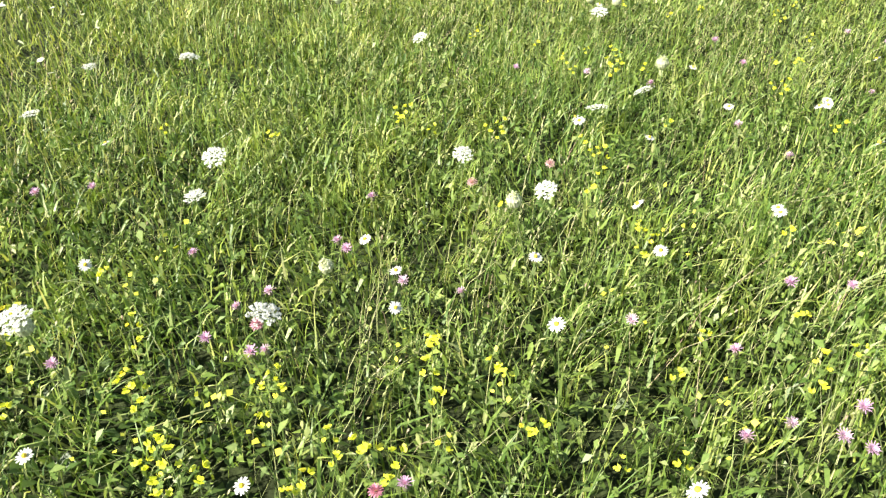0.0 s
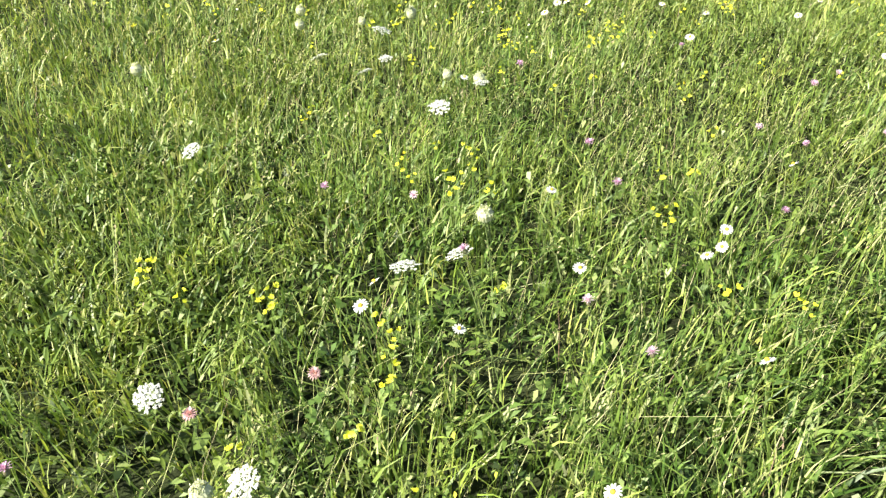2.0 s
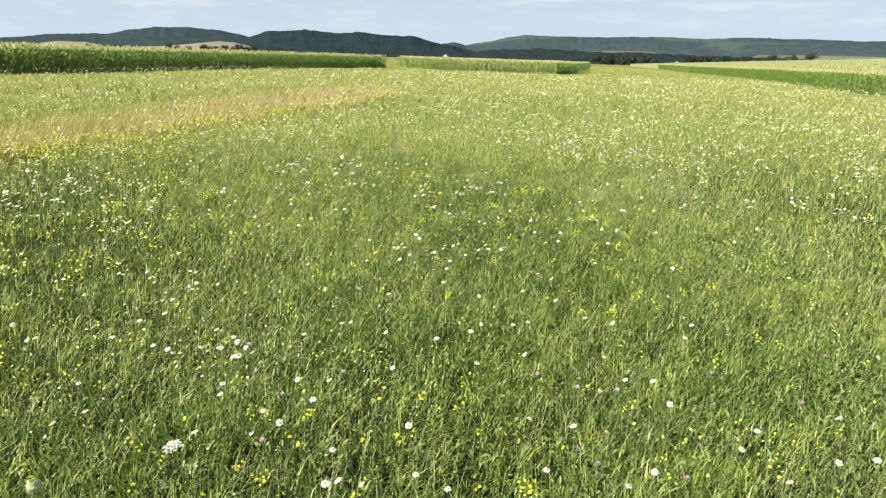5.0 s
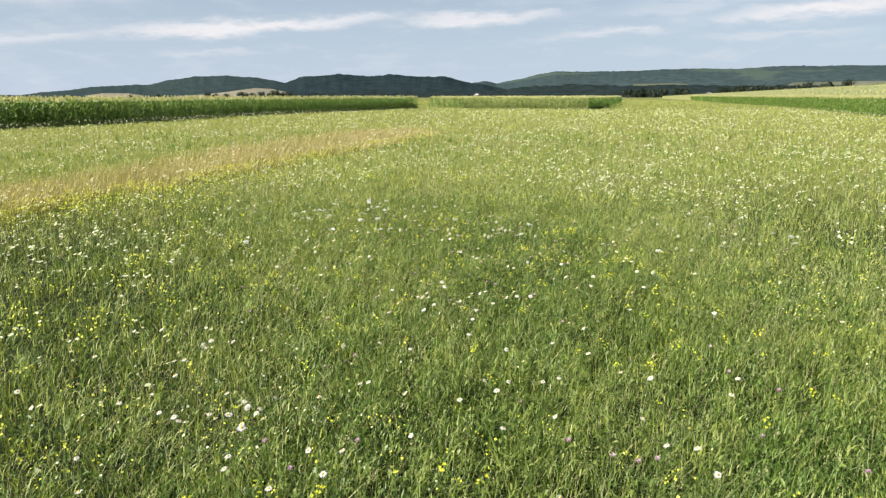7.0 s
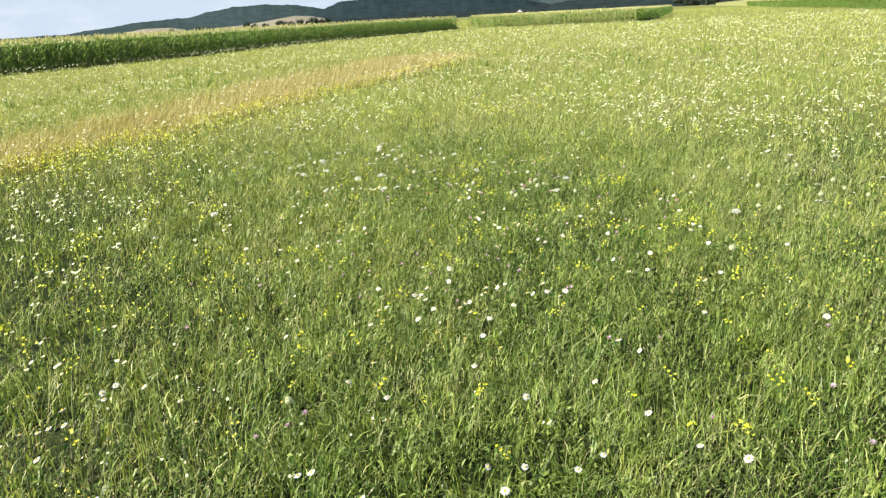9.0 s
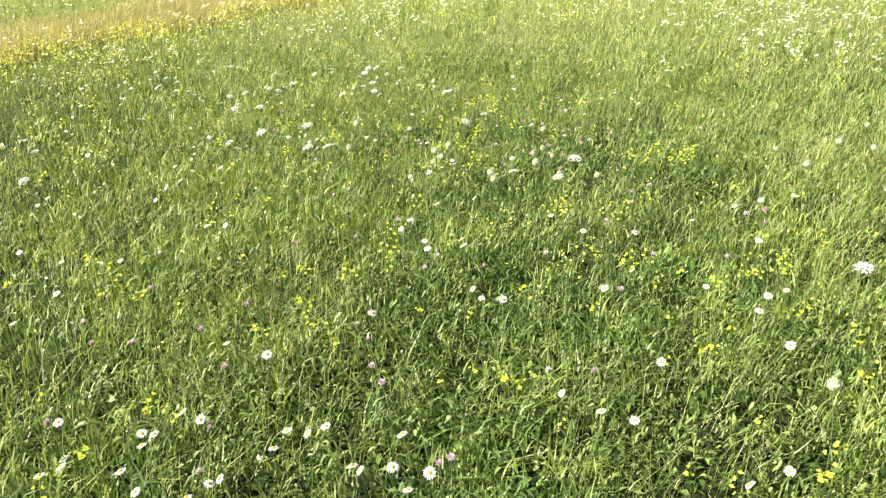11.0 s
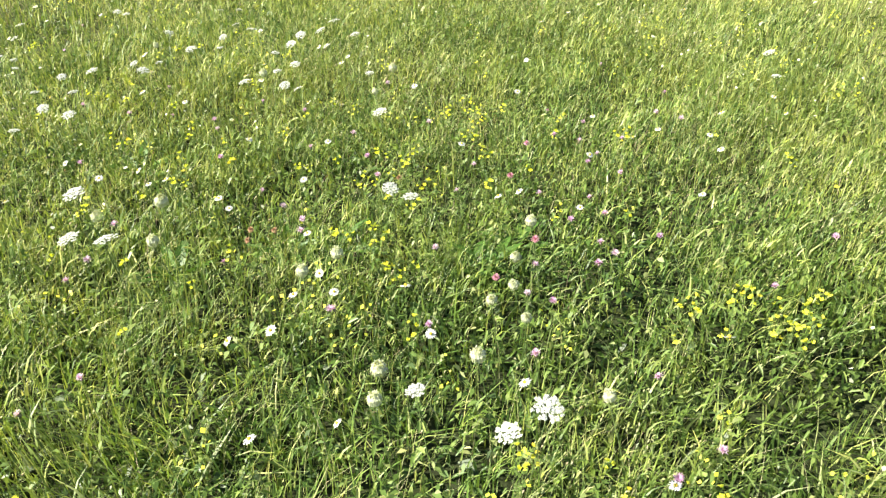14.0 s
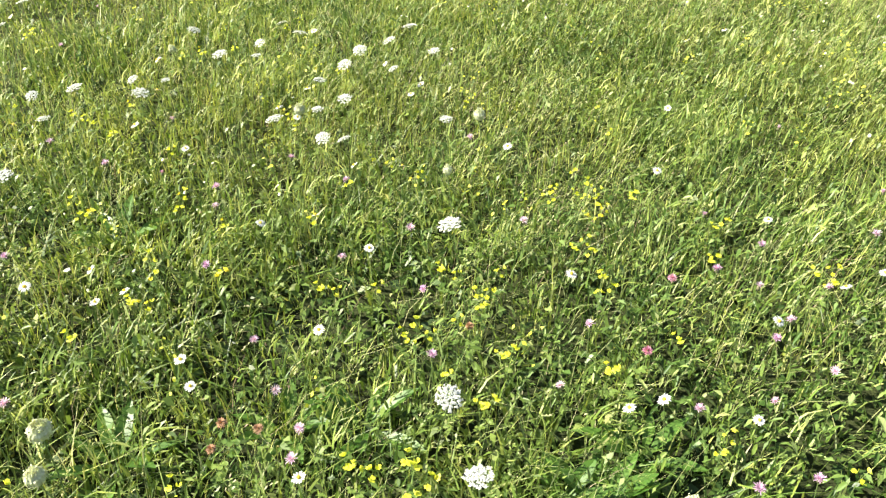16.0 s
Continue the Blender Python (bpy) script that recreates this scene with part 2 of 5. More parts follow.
def soil_surface():
    m = bpy.data.materials.new("meadow_floor")
    m.use_nodes = True
    n, l = m.node_tree.nodes, m.node_tree.links
    bsdf = n["Principled BSDF"]
    place = n.new("ShaderNodeNewGeometry").outputs["Position"]
    wide, fine = n.new("ShaderNodeTexNoise"), n.new("ShaderNodeTexNoise")
    wide.inputs["Scale"].default_value, wide.inputs["Detail"].default_value = 0.12, 6.0
    fine.inputs["Scale"].default_value, fine.inputs["Detail"].default_value = 14.0, 5.0
    a, b = n.new("ShaderNodeValToRGB"), n.new("ShaderNodeValToRGB")
    # dark soil and thatch, taken darker to add the shade of grass gaps
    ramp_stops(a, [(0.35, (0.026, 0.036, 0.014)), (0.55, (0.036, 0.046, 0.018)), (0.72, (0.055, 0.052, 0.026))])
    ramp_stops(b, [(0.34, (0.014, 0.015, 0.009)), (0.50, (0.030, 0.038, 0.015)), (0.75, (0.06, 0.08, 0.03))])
    for tex, ramp in ((wide, a), (fine, b)):
        l.new(place, tex.inputs["Vector"])
        l.new(tex.outputs[0], ramp.inputs[0])
    mix = n.new("ShaderNodeMixRGB")
    mix.inputs[0].default_value = 0.55
    l.new(a.outputs[0], mix.inputs[1])
    l.new(b.outputs[0], mix.inputs[2])
    # farther on the floor takes the pale colour of sunlit sward at low angle
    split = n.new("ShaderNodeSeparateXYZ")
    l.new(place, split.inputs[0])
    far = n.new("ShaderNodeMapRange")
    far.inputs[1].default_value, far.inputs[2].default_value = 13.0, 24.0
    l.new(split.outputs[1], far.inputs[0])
    lit_sward = n.new("ShaderNodeMixRGB")
    lit_sward.inputs[2].default_value = (0.20, 0.215, 0.065, 1)
    l.new(far.outputs[0], lit_sward.inputs[0])
    l.new(mix.outputs[0], lit_sward.inputs[1])
    l.new(lit_sward.outputs[0], bsdf.inputs["Base Color"])
    bsdf.inputs["Roughness"].default_value = 0.95
    bsdf.inputs["Specular IOR Level"].default_value = 0.1
    bump = n.new("ShaderNodeBump")
    bump.inputs["Strength"].default_value, bump.inputs["Distance"].default_value = 0.8, 0.05
    l.new(fine.outputs[0], bump.inputs["Height"])
    l.new(bump.outputs[0], bsdf.inputs["Normal"])
    return m


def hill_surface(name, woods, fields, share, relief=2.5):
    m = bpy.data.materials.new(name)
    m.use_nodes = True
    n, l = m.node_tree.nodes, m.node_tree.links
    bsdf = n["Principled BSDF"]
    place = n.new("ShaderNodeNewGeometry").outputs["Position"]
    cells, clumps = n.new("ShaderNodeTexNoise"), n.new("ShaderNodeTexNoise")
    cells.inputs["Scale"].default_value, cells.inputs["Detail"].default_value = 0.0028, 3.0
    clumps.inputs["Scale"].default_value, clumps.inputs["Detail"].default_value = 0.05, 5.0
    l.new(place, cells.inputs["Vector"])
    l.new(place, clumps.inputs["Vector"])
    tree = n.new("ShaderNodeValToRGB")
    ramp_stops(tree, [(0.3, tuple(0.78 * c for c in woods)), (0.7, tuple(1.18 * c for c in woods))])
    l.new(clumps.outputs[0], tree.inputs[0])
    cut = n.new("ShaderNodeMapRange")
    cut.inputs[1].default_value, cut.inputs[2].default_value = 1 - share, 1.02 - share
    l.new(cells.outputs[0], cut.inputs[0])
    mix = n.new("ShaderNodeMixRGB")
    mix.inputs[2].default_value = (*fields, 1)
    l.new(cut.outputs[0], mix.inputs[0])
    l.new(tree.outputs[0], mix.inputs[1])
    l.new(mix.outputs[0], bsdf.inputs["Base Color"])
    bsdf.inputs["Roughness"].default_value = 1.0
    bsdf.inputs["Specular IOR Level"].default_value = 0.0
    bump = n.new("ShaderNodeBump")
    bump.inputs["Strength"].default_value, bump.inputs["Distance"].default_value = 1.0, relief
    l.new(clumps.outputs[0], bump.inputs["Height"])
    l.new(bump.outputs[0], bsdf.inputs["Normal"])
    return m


# ---- mesh helpers ----
def sheet(name, verts, faces, material, smooth=False):
    """A mesh from arrays of corners and of equal-sided faces (one array, or a list of arrays)."""
    me = bpy.data.meshes.new(name)
    faces = faces if isinstance(faces, list) else [faces]
    faces = [f for f in faces if len(f)]
    verts = np.asarray(verts, dtype=np.float32).reshape(-1, 3)
    loops = np.concatenate([f.ravel() for f in faces]).astype(np.int32)
    totals = np.concatenate([np.full(len(f), f.shape[1], dtype=np.int32) for f in faces])
    starts = np.concatenate(([0], np.cumsum(totals)[:-1])).astype(np.int32)
    me.vertices.add(len(verts))
    me.vertices.foreach_set("co", verts.ravel())
    me.loops.add(len(loops))
    me.loops.foreach_set("vertex_index", loops)
    me.polygons.add(len(totals))
    me.polygons.foreach_set("loop_start", starts)
    me.polygons.foreach_set("loop_total", totals)
    if smooth:
        me.polygons.foreach_set("use_smooth", np.ones(len(totals), dtype=bool))
    me.materials.append(material)
    me.update(calc_edges=True)
    me.validate()
    return me


class Build:
    """Gathers corners and faces of one part."""

    def __init__(self):
        self.v, self.f = [], []

    def face(self, *pts):
        k = len(self.v)
        self.v += [tuple(p) for p in pts]
        self.f.append(tuple(range(k, k + len(pts))))

    def tube(self, pts, r0, r1, n=5):
        k, m = len(self.v), len(pts)
        for i, p in enumerate(pts):
            a, b = Vector(pts[max(i - 1, 0)]), Vector(pts[min(i + 1, m - 1)])
            d = (b - a).normalized()
            s = d.cross(Vector((0.31, 0.95, 0.05))).normalized()
            u = s.cross(d)
            r = r0 + (r1 - r0) * i / (m - 1)
            for j in range(n):
                w = 2 * math.pi * j / n
                self.v.append(tuple(Vector(p) + (s * math.cos(w) + u * math.sin(w)) * r))
        for i in range(m - 1):
            for j in range(n):
                q = (j + 1) % n
                self.f.append((k + i * n + j, k + i * n + q, k + (i + 1) * n + q, k + (i + 1) * n + j))

    def lathe(self, rings, n=8, squash=None):
        """rings: (radius, height) from below to above."""
        k = len(self.v)
        for r, z in rings:
            for j in range(n):
                w = 2 * math.pi * j / n
                self.v.append((r * math.cos(w), r * math.sin(w), z))
        for i in range(len(rings) - 1):
            for j in range(n):
                q = (j + 1) % n
                self.f.append((k + i * n + j, k + i * n + q, k + (i + 1) * n + q, k + (i + 1) * n + j))
        self.f.append(tuple(k + (len(rings) - 1) * n + j for j in range(n)))

    def strip(self, mid, widths, side):
        """A ribbon along the points mid, with half widths, spread along the vector side."""
        k, s = len(self.v), Vector(side).normalized()
        for p, w in zip(mid, widths):
            self.v += [tuple(Vector(p) - s * w), tuple(Vector(p) + s * w)]
        for i in range(len(mid) - 1):
            a = k + 2 * i
            self.f.append((a, a + 1, a + 3, a + 2))

    def folded(self, mid, widths, side, lift):
        """A leaf blade whose halves rise from its midrib."""
        k, s = len(self.v), Vector(side).normalized()
        for i, (p, w) in enumerate(zip(mid, widths)):
            along = (Vector(mid[min(i + 1, len(mid) - 1)]) - Vector(mid[max(i - 1, 0)])).normalized()
            n = along.cross(s).normalized()
            n = n if n.z > 0 else -n
            self.v += [tuple(Vector(p) - s * w + n * w * lift), tuple(p), tuple(Vector(p) + s * w + n * w * lift)]
        for i in range(len(mid) - 1):
            a = k + 3 * i
            self.f += [(a, a + 1, a + 4, a + 3), (a + 1, a + 2, a + 5, a + 4)]

    def mesh(self, name, material, smooth=False):
        me = bpy.data.meshes.new(name)
        me.from_pydata(self.v, [], self.f)
        me.materials.append(material)
        if smooth:
            me.polygons.foreach_set("use_smooth", np.ones(len(me.polygons), dtype=bool))
        me.update()
        return me


def part(name, me, parent, label="", m=None):
    ob = new(name, me)
    ob.parent = parent
    if m is not None:
        ob.matrix_basis = m
    return tagged(ob, label=label)


def thing(name, label, category, group="", kind=""):
    return tagged(new(name), label, category, group, kind)


def stuff(name, me, label, category):
    return tagged(new(name, me), label, category, kind="stuff")


# ---- ground ----
SOIL = -0.08


def land(p):
    """Height of the land at rows of (x, y): level along the walk, a low swell towards the right-hand corn."""
    p = np.atleast_2d(np.asarray(p, dtype=float))
    edge = np.interp(p[:, 1], [30, 74, 108, 153, 203, 300, 700], [33, 44.6, 56, 68, 78, 104, 210])
    return SOIL + np.clip(0.058 * (p[:, 0] - edge), 0, 9.0) * np.clip((p[:, 1] - 20) / 50, 0, 1) * np.clip(1 - (p[:, 1] - 520) / 200, 0, 1)


ground_bm = bmesh.new()
bmesh.ops.create_grid(ground_bm, x_segments=140, y_segments=140, size=0.5)
for v in ground_bm.verts:
    # fine squares near, wide ones far off
    v.co.x = math.copysign(abs(2 * v.co.x) ** 3, v.co.x) * 2600
    v.co.y = math.copysign(abs(2 * v.co.y) ** 3, v.co.y) * 2600 + 12
    v.co.z = land((v.co.x, v.co.y))[0]
ground_me = bpy.data.meshes.new("ground")
ground_bm.to_mesh(ground_me)
ground_bm.free()
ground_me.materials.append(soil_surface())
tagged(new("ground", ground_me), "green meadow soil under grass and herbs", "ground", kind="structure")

# corners of the corn fields, and the edges of the dry strip (x for a given y)
CORN_WEST = [(-38, 25), (-27, 52), (-22.5, 64), (-20, 80), (-12.5, 104), (-1, 134), (-6, 240), (-150, 240), (-150, 25)]
CORN_MID = [(1, 138), (6, 129), (27, 121), (34, 140), (54, 212), (56, 250), (0, 250)]
CORN_EAST = [(36, 40), (44.6, 74), (56, 108), (68, 153), (78, 203), (104, 300), (152, 500), (330, 500), (160, 40)]
STRIP_Y = [6, 12, 15.6, 18.5, 23, 27, 33, 39, 46]
STRIP_NEAR = [-8.6, -6.6, -5.6, -4.9, -3.7, -2.6, -1.0, 0.6, 1.6]
STRIP_FAR = [-11.6, -9.4, -8.4, -7.8, -7.2, -6.8, -6.2, -5.0, -2.6]


def inside(p, corners):
    """Which rows of (x, y) lie inside the polygon."""
    p = np.atleast_2d(p)
    out = np.zeros(len(p), dtype=bool)
    for (x0, y0), (x1, y1) in zip(corners, corners[1:] + corners[:1]):
        if y0 != y1:
            out ^= ((p[:, 1] < y0) != (p[:, 1] < y1)) & (p[:, 0] < (x1 - x0) * (p[:, 1] - y0) / (y1 - y0) + x0)
    return out


def in_meadow(p):
    return 1.0 - (inside(p, CORN_WEST) | inside(p, CORN_MID) | inside(p, CORN_EAST))


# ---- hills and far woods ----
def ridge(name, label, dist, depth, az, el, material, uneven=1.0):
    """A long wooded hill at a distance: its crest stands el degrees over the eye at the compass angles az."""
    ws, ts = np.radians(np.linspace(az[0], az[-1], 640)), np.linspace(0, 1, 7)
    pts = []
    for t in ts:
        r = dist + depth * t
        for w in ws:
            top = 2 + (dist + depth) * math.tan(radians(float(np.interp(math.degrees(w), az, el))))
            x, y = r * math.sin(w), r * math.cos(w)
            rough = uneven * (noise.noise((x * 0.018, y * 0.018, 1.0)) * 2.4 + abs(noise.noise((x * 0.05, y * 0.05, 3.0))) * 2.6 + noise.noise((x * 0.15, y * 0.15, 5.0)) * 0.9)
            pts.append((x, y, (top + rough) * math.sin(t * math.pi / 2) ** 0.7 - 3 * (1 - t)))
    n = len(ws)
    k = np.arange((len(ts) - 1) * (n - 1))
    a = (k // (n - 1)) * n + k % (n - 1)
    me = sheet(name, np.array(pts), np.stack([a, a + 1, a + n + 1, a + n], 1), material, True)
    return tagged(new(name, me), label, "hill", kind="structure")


# aerial haze is put into the blue-grey base colours of the wooded hills
ridge("backdrop_hill_east", "long wooded hill with blue-green haze put into its colour", 1700, 500, [2, 3.95, 4.8, 5.65, 7.8, 9.2, 11.9, 15.2, 18.3, 21.7, 25.3, 31, 40, 60], [0.8, 1.05, 0.9, 1.05, 1.5, 1.73, 1.72, 1.73, 1.85, 1.81, 1.94, 1.87, 1.8, 1.2], hill_surface("hazed_woods_east", (0.046, 0.068, 0.073), (0.066, 0.094, 0.082), 0.42))
ridge("backdrop_hill_west", "low wooded hill beyond the corn", 1500, 400, [-60, -34, -28.5, -25.4, -23.6, -20.7, -19.2, -17.6, -15.3, -13.7, -11.7, -10, -6], [0.0, 0.0, 0.1, 0.43, 0.66, 0.75, 1.1, 1.32, 1.45, 1.33, 1.1, 0.7, 0.2], hill_surface("hazed_woods_west", (0.036, 0.055, 0.058), (0.046, 0.066, 0.062), 0.25))
ridge("backdrop_hill_middle", "dark wooded hill with an uneven treetop line", 1250, 300, [-12.5, -10.9, -9.6, -7.1, -5, -2.9, 0.95, 2.7, 3.95, 4.8, 6, 8], [0.4, 0.95, 1.35, 1.52, 1.44, 1.52, 1.35, 0.93, 0.8, 0.6, 0.4, 0.1], hill_surface("hazed_woods_middle", (0.021, 0.034, 0.040), (0.026, 0.040, 0.044), 0.2))
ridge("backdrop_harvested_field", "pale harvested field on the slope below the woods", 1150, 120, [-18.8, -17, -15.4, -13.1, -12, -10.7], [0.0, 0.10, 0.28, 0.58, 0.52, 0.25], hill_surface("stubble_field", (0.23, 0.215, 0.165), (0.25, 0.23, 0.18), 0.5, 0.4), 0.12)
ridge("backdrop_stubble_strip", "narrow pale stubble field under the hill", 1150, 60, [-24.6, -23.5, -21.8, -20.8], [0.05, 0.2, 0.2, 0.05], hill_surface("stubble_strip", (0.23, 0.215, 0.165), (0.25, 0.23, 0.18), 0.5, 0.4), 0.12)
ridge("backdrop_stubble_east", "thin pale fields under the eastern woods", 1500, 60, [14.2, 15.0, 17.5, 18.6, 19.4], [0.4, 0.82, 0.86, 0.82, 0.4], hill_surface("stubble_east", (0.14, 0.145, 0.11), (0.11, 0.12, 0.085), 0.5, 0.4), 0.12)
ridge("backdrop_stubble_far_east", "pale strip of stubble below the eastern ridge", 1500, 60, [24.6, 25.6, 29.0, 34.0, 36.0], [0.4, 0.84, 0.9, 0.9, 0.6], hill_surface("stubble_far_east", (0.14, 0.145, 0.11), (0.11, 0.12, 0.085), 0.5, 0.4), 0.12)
# bluish haze of distance is in this belt's colour too
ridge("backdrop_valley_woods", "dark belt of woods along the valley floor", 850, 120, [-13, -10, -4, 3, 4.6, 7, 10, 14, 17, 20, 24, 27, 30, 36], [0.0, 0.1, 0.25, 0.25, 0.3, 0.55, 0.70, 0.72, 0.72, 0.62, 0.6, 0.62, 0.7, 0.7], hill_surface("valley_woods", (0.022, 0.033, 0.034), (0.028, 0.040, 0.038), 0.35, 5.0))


# ---- flowers ----
rng = random.Random(11)


def bent_stem(height, sway, n=5):
    """Points of a stem that leans by sway metres at its top, towards x."""
    return [(sway * (i / (n - 1)) ** 1.7, 0.012 * math.sin(2.2 * i / (n - 1)), height * i / (n - 1)) for i in range(n)]


def head_pose(height, sway, tilt):
    return pose(sway, 0.012 * math.sin(2.2), height, 0, tilt, 0)


def leaflets(build, base, way, length, pairs, size):
    """A feathery leaf: small pointed leaflets in pairs along a midrib."""
    way = Vector(way).normalized()
    side = way.cross(Vector((0, 0, 1))).normalized()
    build.strip([Vector(base), Vector(base) + way * length * 0.5 + Vector((0, 0, 0.006)), Vector(base) + way * length], [0.0009, 0.0008, 0.0003], side)
    for i in range(pairs):
        p = Vector(base) + way * length * (0.25 + 0.72 * i / pairs) + Vector((0, 0, 0.004))
        for s in (-1, 1):
            d = (side * s + way * 0.7 + Vector((0, 0, rng.uniform(-0.2, 0.4)))).normalized()
            w = d.cross(Vector((0, 0, 1))).normalized()
            q = size * (1 - 0.5 * i / pairs)
            build.face(p, p + d * q * 0.5 + w * q * 0.2, p + d * q, p + d * q * 0.5 - w * q * 0.2)


def flat_lobe(build, at, out, up, length, width, droop, tip=0.6):
    """A petal of three cross-rows."""
    out, up = Vector(out).normalized(), Vector(up)
    side = out.cross(up).normalized()
    mids = [Vector(at), Vector(at) + out * length * 0.55 + up * droop * 0.35 * length, Vector(at) + out * length - up * droop * length * 0.3]
    build.strip(mids, [width * 0.28, width * 0.5, width * 0.5 * tip], side)


def carrot_umbel(radius, dome, count, seed):
    """Lacy white umbel: rays that end in small clusters of florets."""
    r = random.Random(seed)
    rays, lace = Build(), Build()
    rays.v.append((0, 0, -radius * 0.55))
    for i in range(count):
        rho = radius * math.sqrt((i + 0.5) / count) * r.uniform(0.92, 1.06)
        w = i * 2.39996 + r.uniform(-0.15, 0.15)
        tip = Vector((rho * math.cos(w), rho * math.sin(w), dome * (1 - (rho / radius) ** 2) + r.uniform(-0.002, 0.002)))
        k = len(rays.v)
        for j in range(3):
            rays.v.append(tuple(tip + Vector((0.0009 * math.cos(2.1 * j), 0.0009 * math.sin(2.1 * j), 0))))
        rays.f += [(0, k, k + 1), (0, k + 1, k + 2), (0, k + 2, k)]
        size = radius * 0.155 * r.uniform(0.85, 1.15)
        for j in range(11):
            s = size * math.sqrt((j + 0.4) / 11)
            a = j * 2.39996 + r.random()
            c = tip + Vector((s * math.cos(a), s * math.sin(a), r.uniform(-0.0008, 0.0016)))
            n = Vector((math.cos(a) * 0.5 * s / size, math.sin(a) * 0.5 * s / size, 1)) + Vector((r.uniform(-0.3, 0.3), r.uniform(-0.3, 0.3), 0))
            u = n.cross(Vector((math.cos(a), 0.3, 0))).normalized()
            v = n.cross(u).normalized()
            q = size * 0.42 * r.uniform(0.8, 1.2)
            lace.face(c + u * q, c + v * q * 0.9, c - u * q, c - v * q)
    return rays.mesh("ray", STEM), lace.mesh("floret", LACE)


def make_carrot(height, sway, radius, tilt, seed, label):
    root = thing("wild_carrot", label, "wildflower", "wild carrots in the meadow")
    s, lf = Build(), Build()
    s.tube(bent_stem(height - radius * 0.5, sway), 0.0021, 0.0015, 5)
    leaflets(lf, (0, 0, 0), (1, 0, 0.35), 0.085, 6, 0.02)
    part("stem", s.mesh("stem", STEM), root)
    feather = lf.mesh("leaf", HERB)
    for k in range(2):
        z = height * (0.55 + 0.18 * k)
        part("leaf", feather, root, "", pose(sway * (z / height) ** 1.7, 0, z, 0, 0, 130 * k + 57 * seed))
    rays, lace = carrot_umbel(radius, radius * 0.28, 38, seed)
    head = part("umbel", lace, root, "lacy white flat umbel", head_pose(height, sway, tilt))
    part("umbel_ray", rays, head)
    return root


def make_nest(height, sway, radius, tilt, seed, label):
    """A spent umbel, curled up into a pale green nest."""
    r = random.Random(seed)
    root = thing("seeding_wild_carrot", label, "wildflower", "spent wild carrots in the meadow")
    s, h, b = Build(), Build(), Build()
    s.tube(bent_stem(height - radius, sway), 0.0021, 0.0015, 5)
    h.lathe([(radius * 0.08, -radius), (radius * 0.55, -radius * 0.62), (radius * 0.82, -radius * 0.15), (radius * 0.86, radius * 0.3), (radius * 0.66, radius * 0.62), (radius * 0.3, radius * 0.55)], 10)
    for i in range(54):
        w, lvl = i * 2.39996, (i + 0.5) / 54
        rho = radius * (0.25 + 0.75 * math.sqrt(lvl))
        c, sn = math.cos(w), math.sin(w)
        top = 0.95 * radius * (1.1 - 0.55 * lvl) + r.uniform(-0.003, 0.003)
        mid = [(0, 0, -radius), (rho * c, rho * sn, -0.25 * radius), (rho * 0.96 * c, rho * 0.96 * sn, 0.35 * radius), (rho * 0.62 * c, rho * 0.62 * sn, top)]
        h.strip(mid, [0.0006, 0.0012, 0.0018, 0.0024], (-sn, c, 0))
        for j in range(4):
            p = Vector(mid[3]) * r.uniform(0.8, 1.05) + Vector((r.uniform(-1, 1), r.uniform(-1, 1), r.uniform(-1, 1))) * 0.004
            q = r.uniform(0.0016, 0.0032)
            d = Vector((r.uniform(-1, 1), r.uniform(-1, 1), r.uniform(0, 1))).normalized()
            u = d.cross(Vector((0.3, 0.5, 0.8))).normalized()
            h.face(p - d * q, p + u * q * 0.7, p + d * q, p - u * q * 0.7)
    b.v.append((0, 0, -radius))
    for i in range(9):
        w = i * 0.7 + r.random() * 0.3
        c, sn = math.cos(w), math.sin(w)
        k = len(b.v)
        b.v += [(radius * 0.8 * c - 0.001 * sn, radius * 0.8 * sn + 0.001 * c, -radius * 1.05), (radius * 0.8 * c + 0.001 * sn, radius * 0.8 * sn - 0.001 * c, -radius * 1.05), (radius * 1.5 * c, radius * 1.5 * sn, -radius * 0.8)]
        b.f += [(0, k, k + 1), (k, k + 2, k + 1)]
    part("stem", s.mesh("stem", STEM), root)
    head = part("seed_head", h.mesh("seed_head", NEST), root, "pale green curled seed head", head_pose(height, sway, tilt))
    part("bract", b.mesh("bract", STEM), head)
    return root


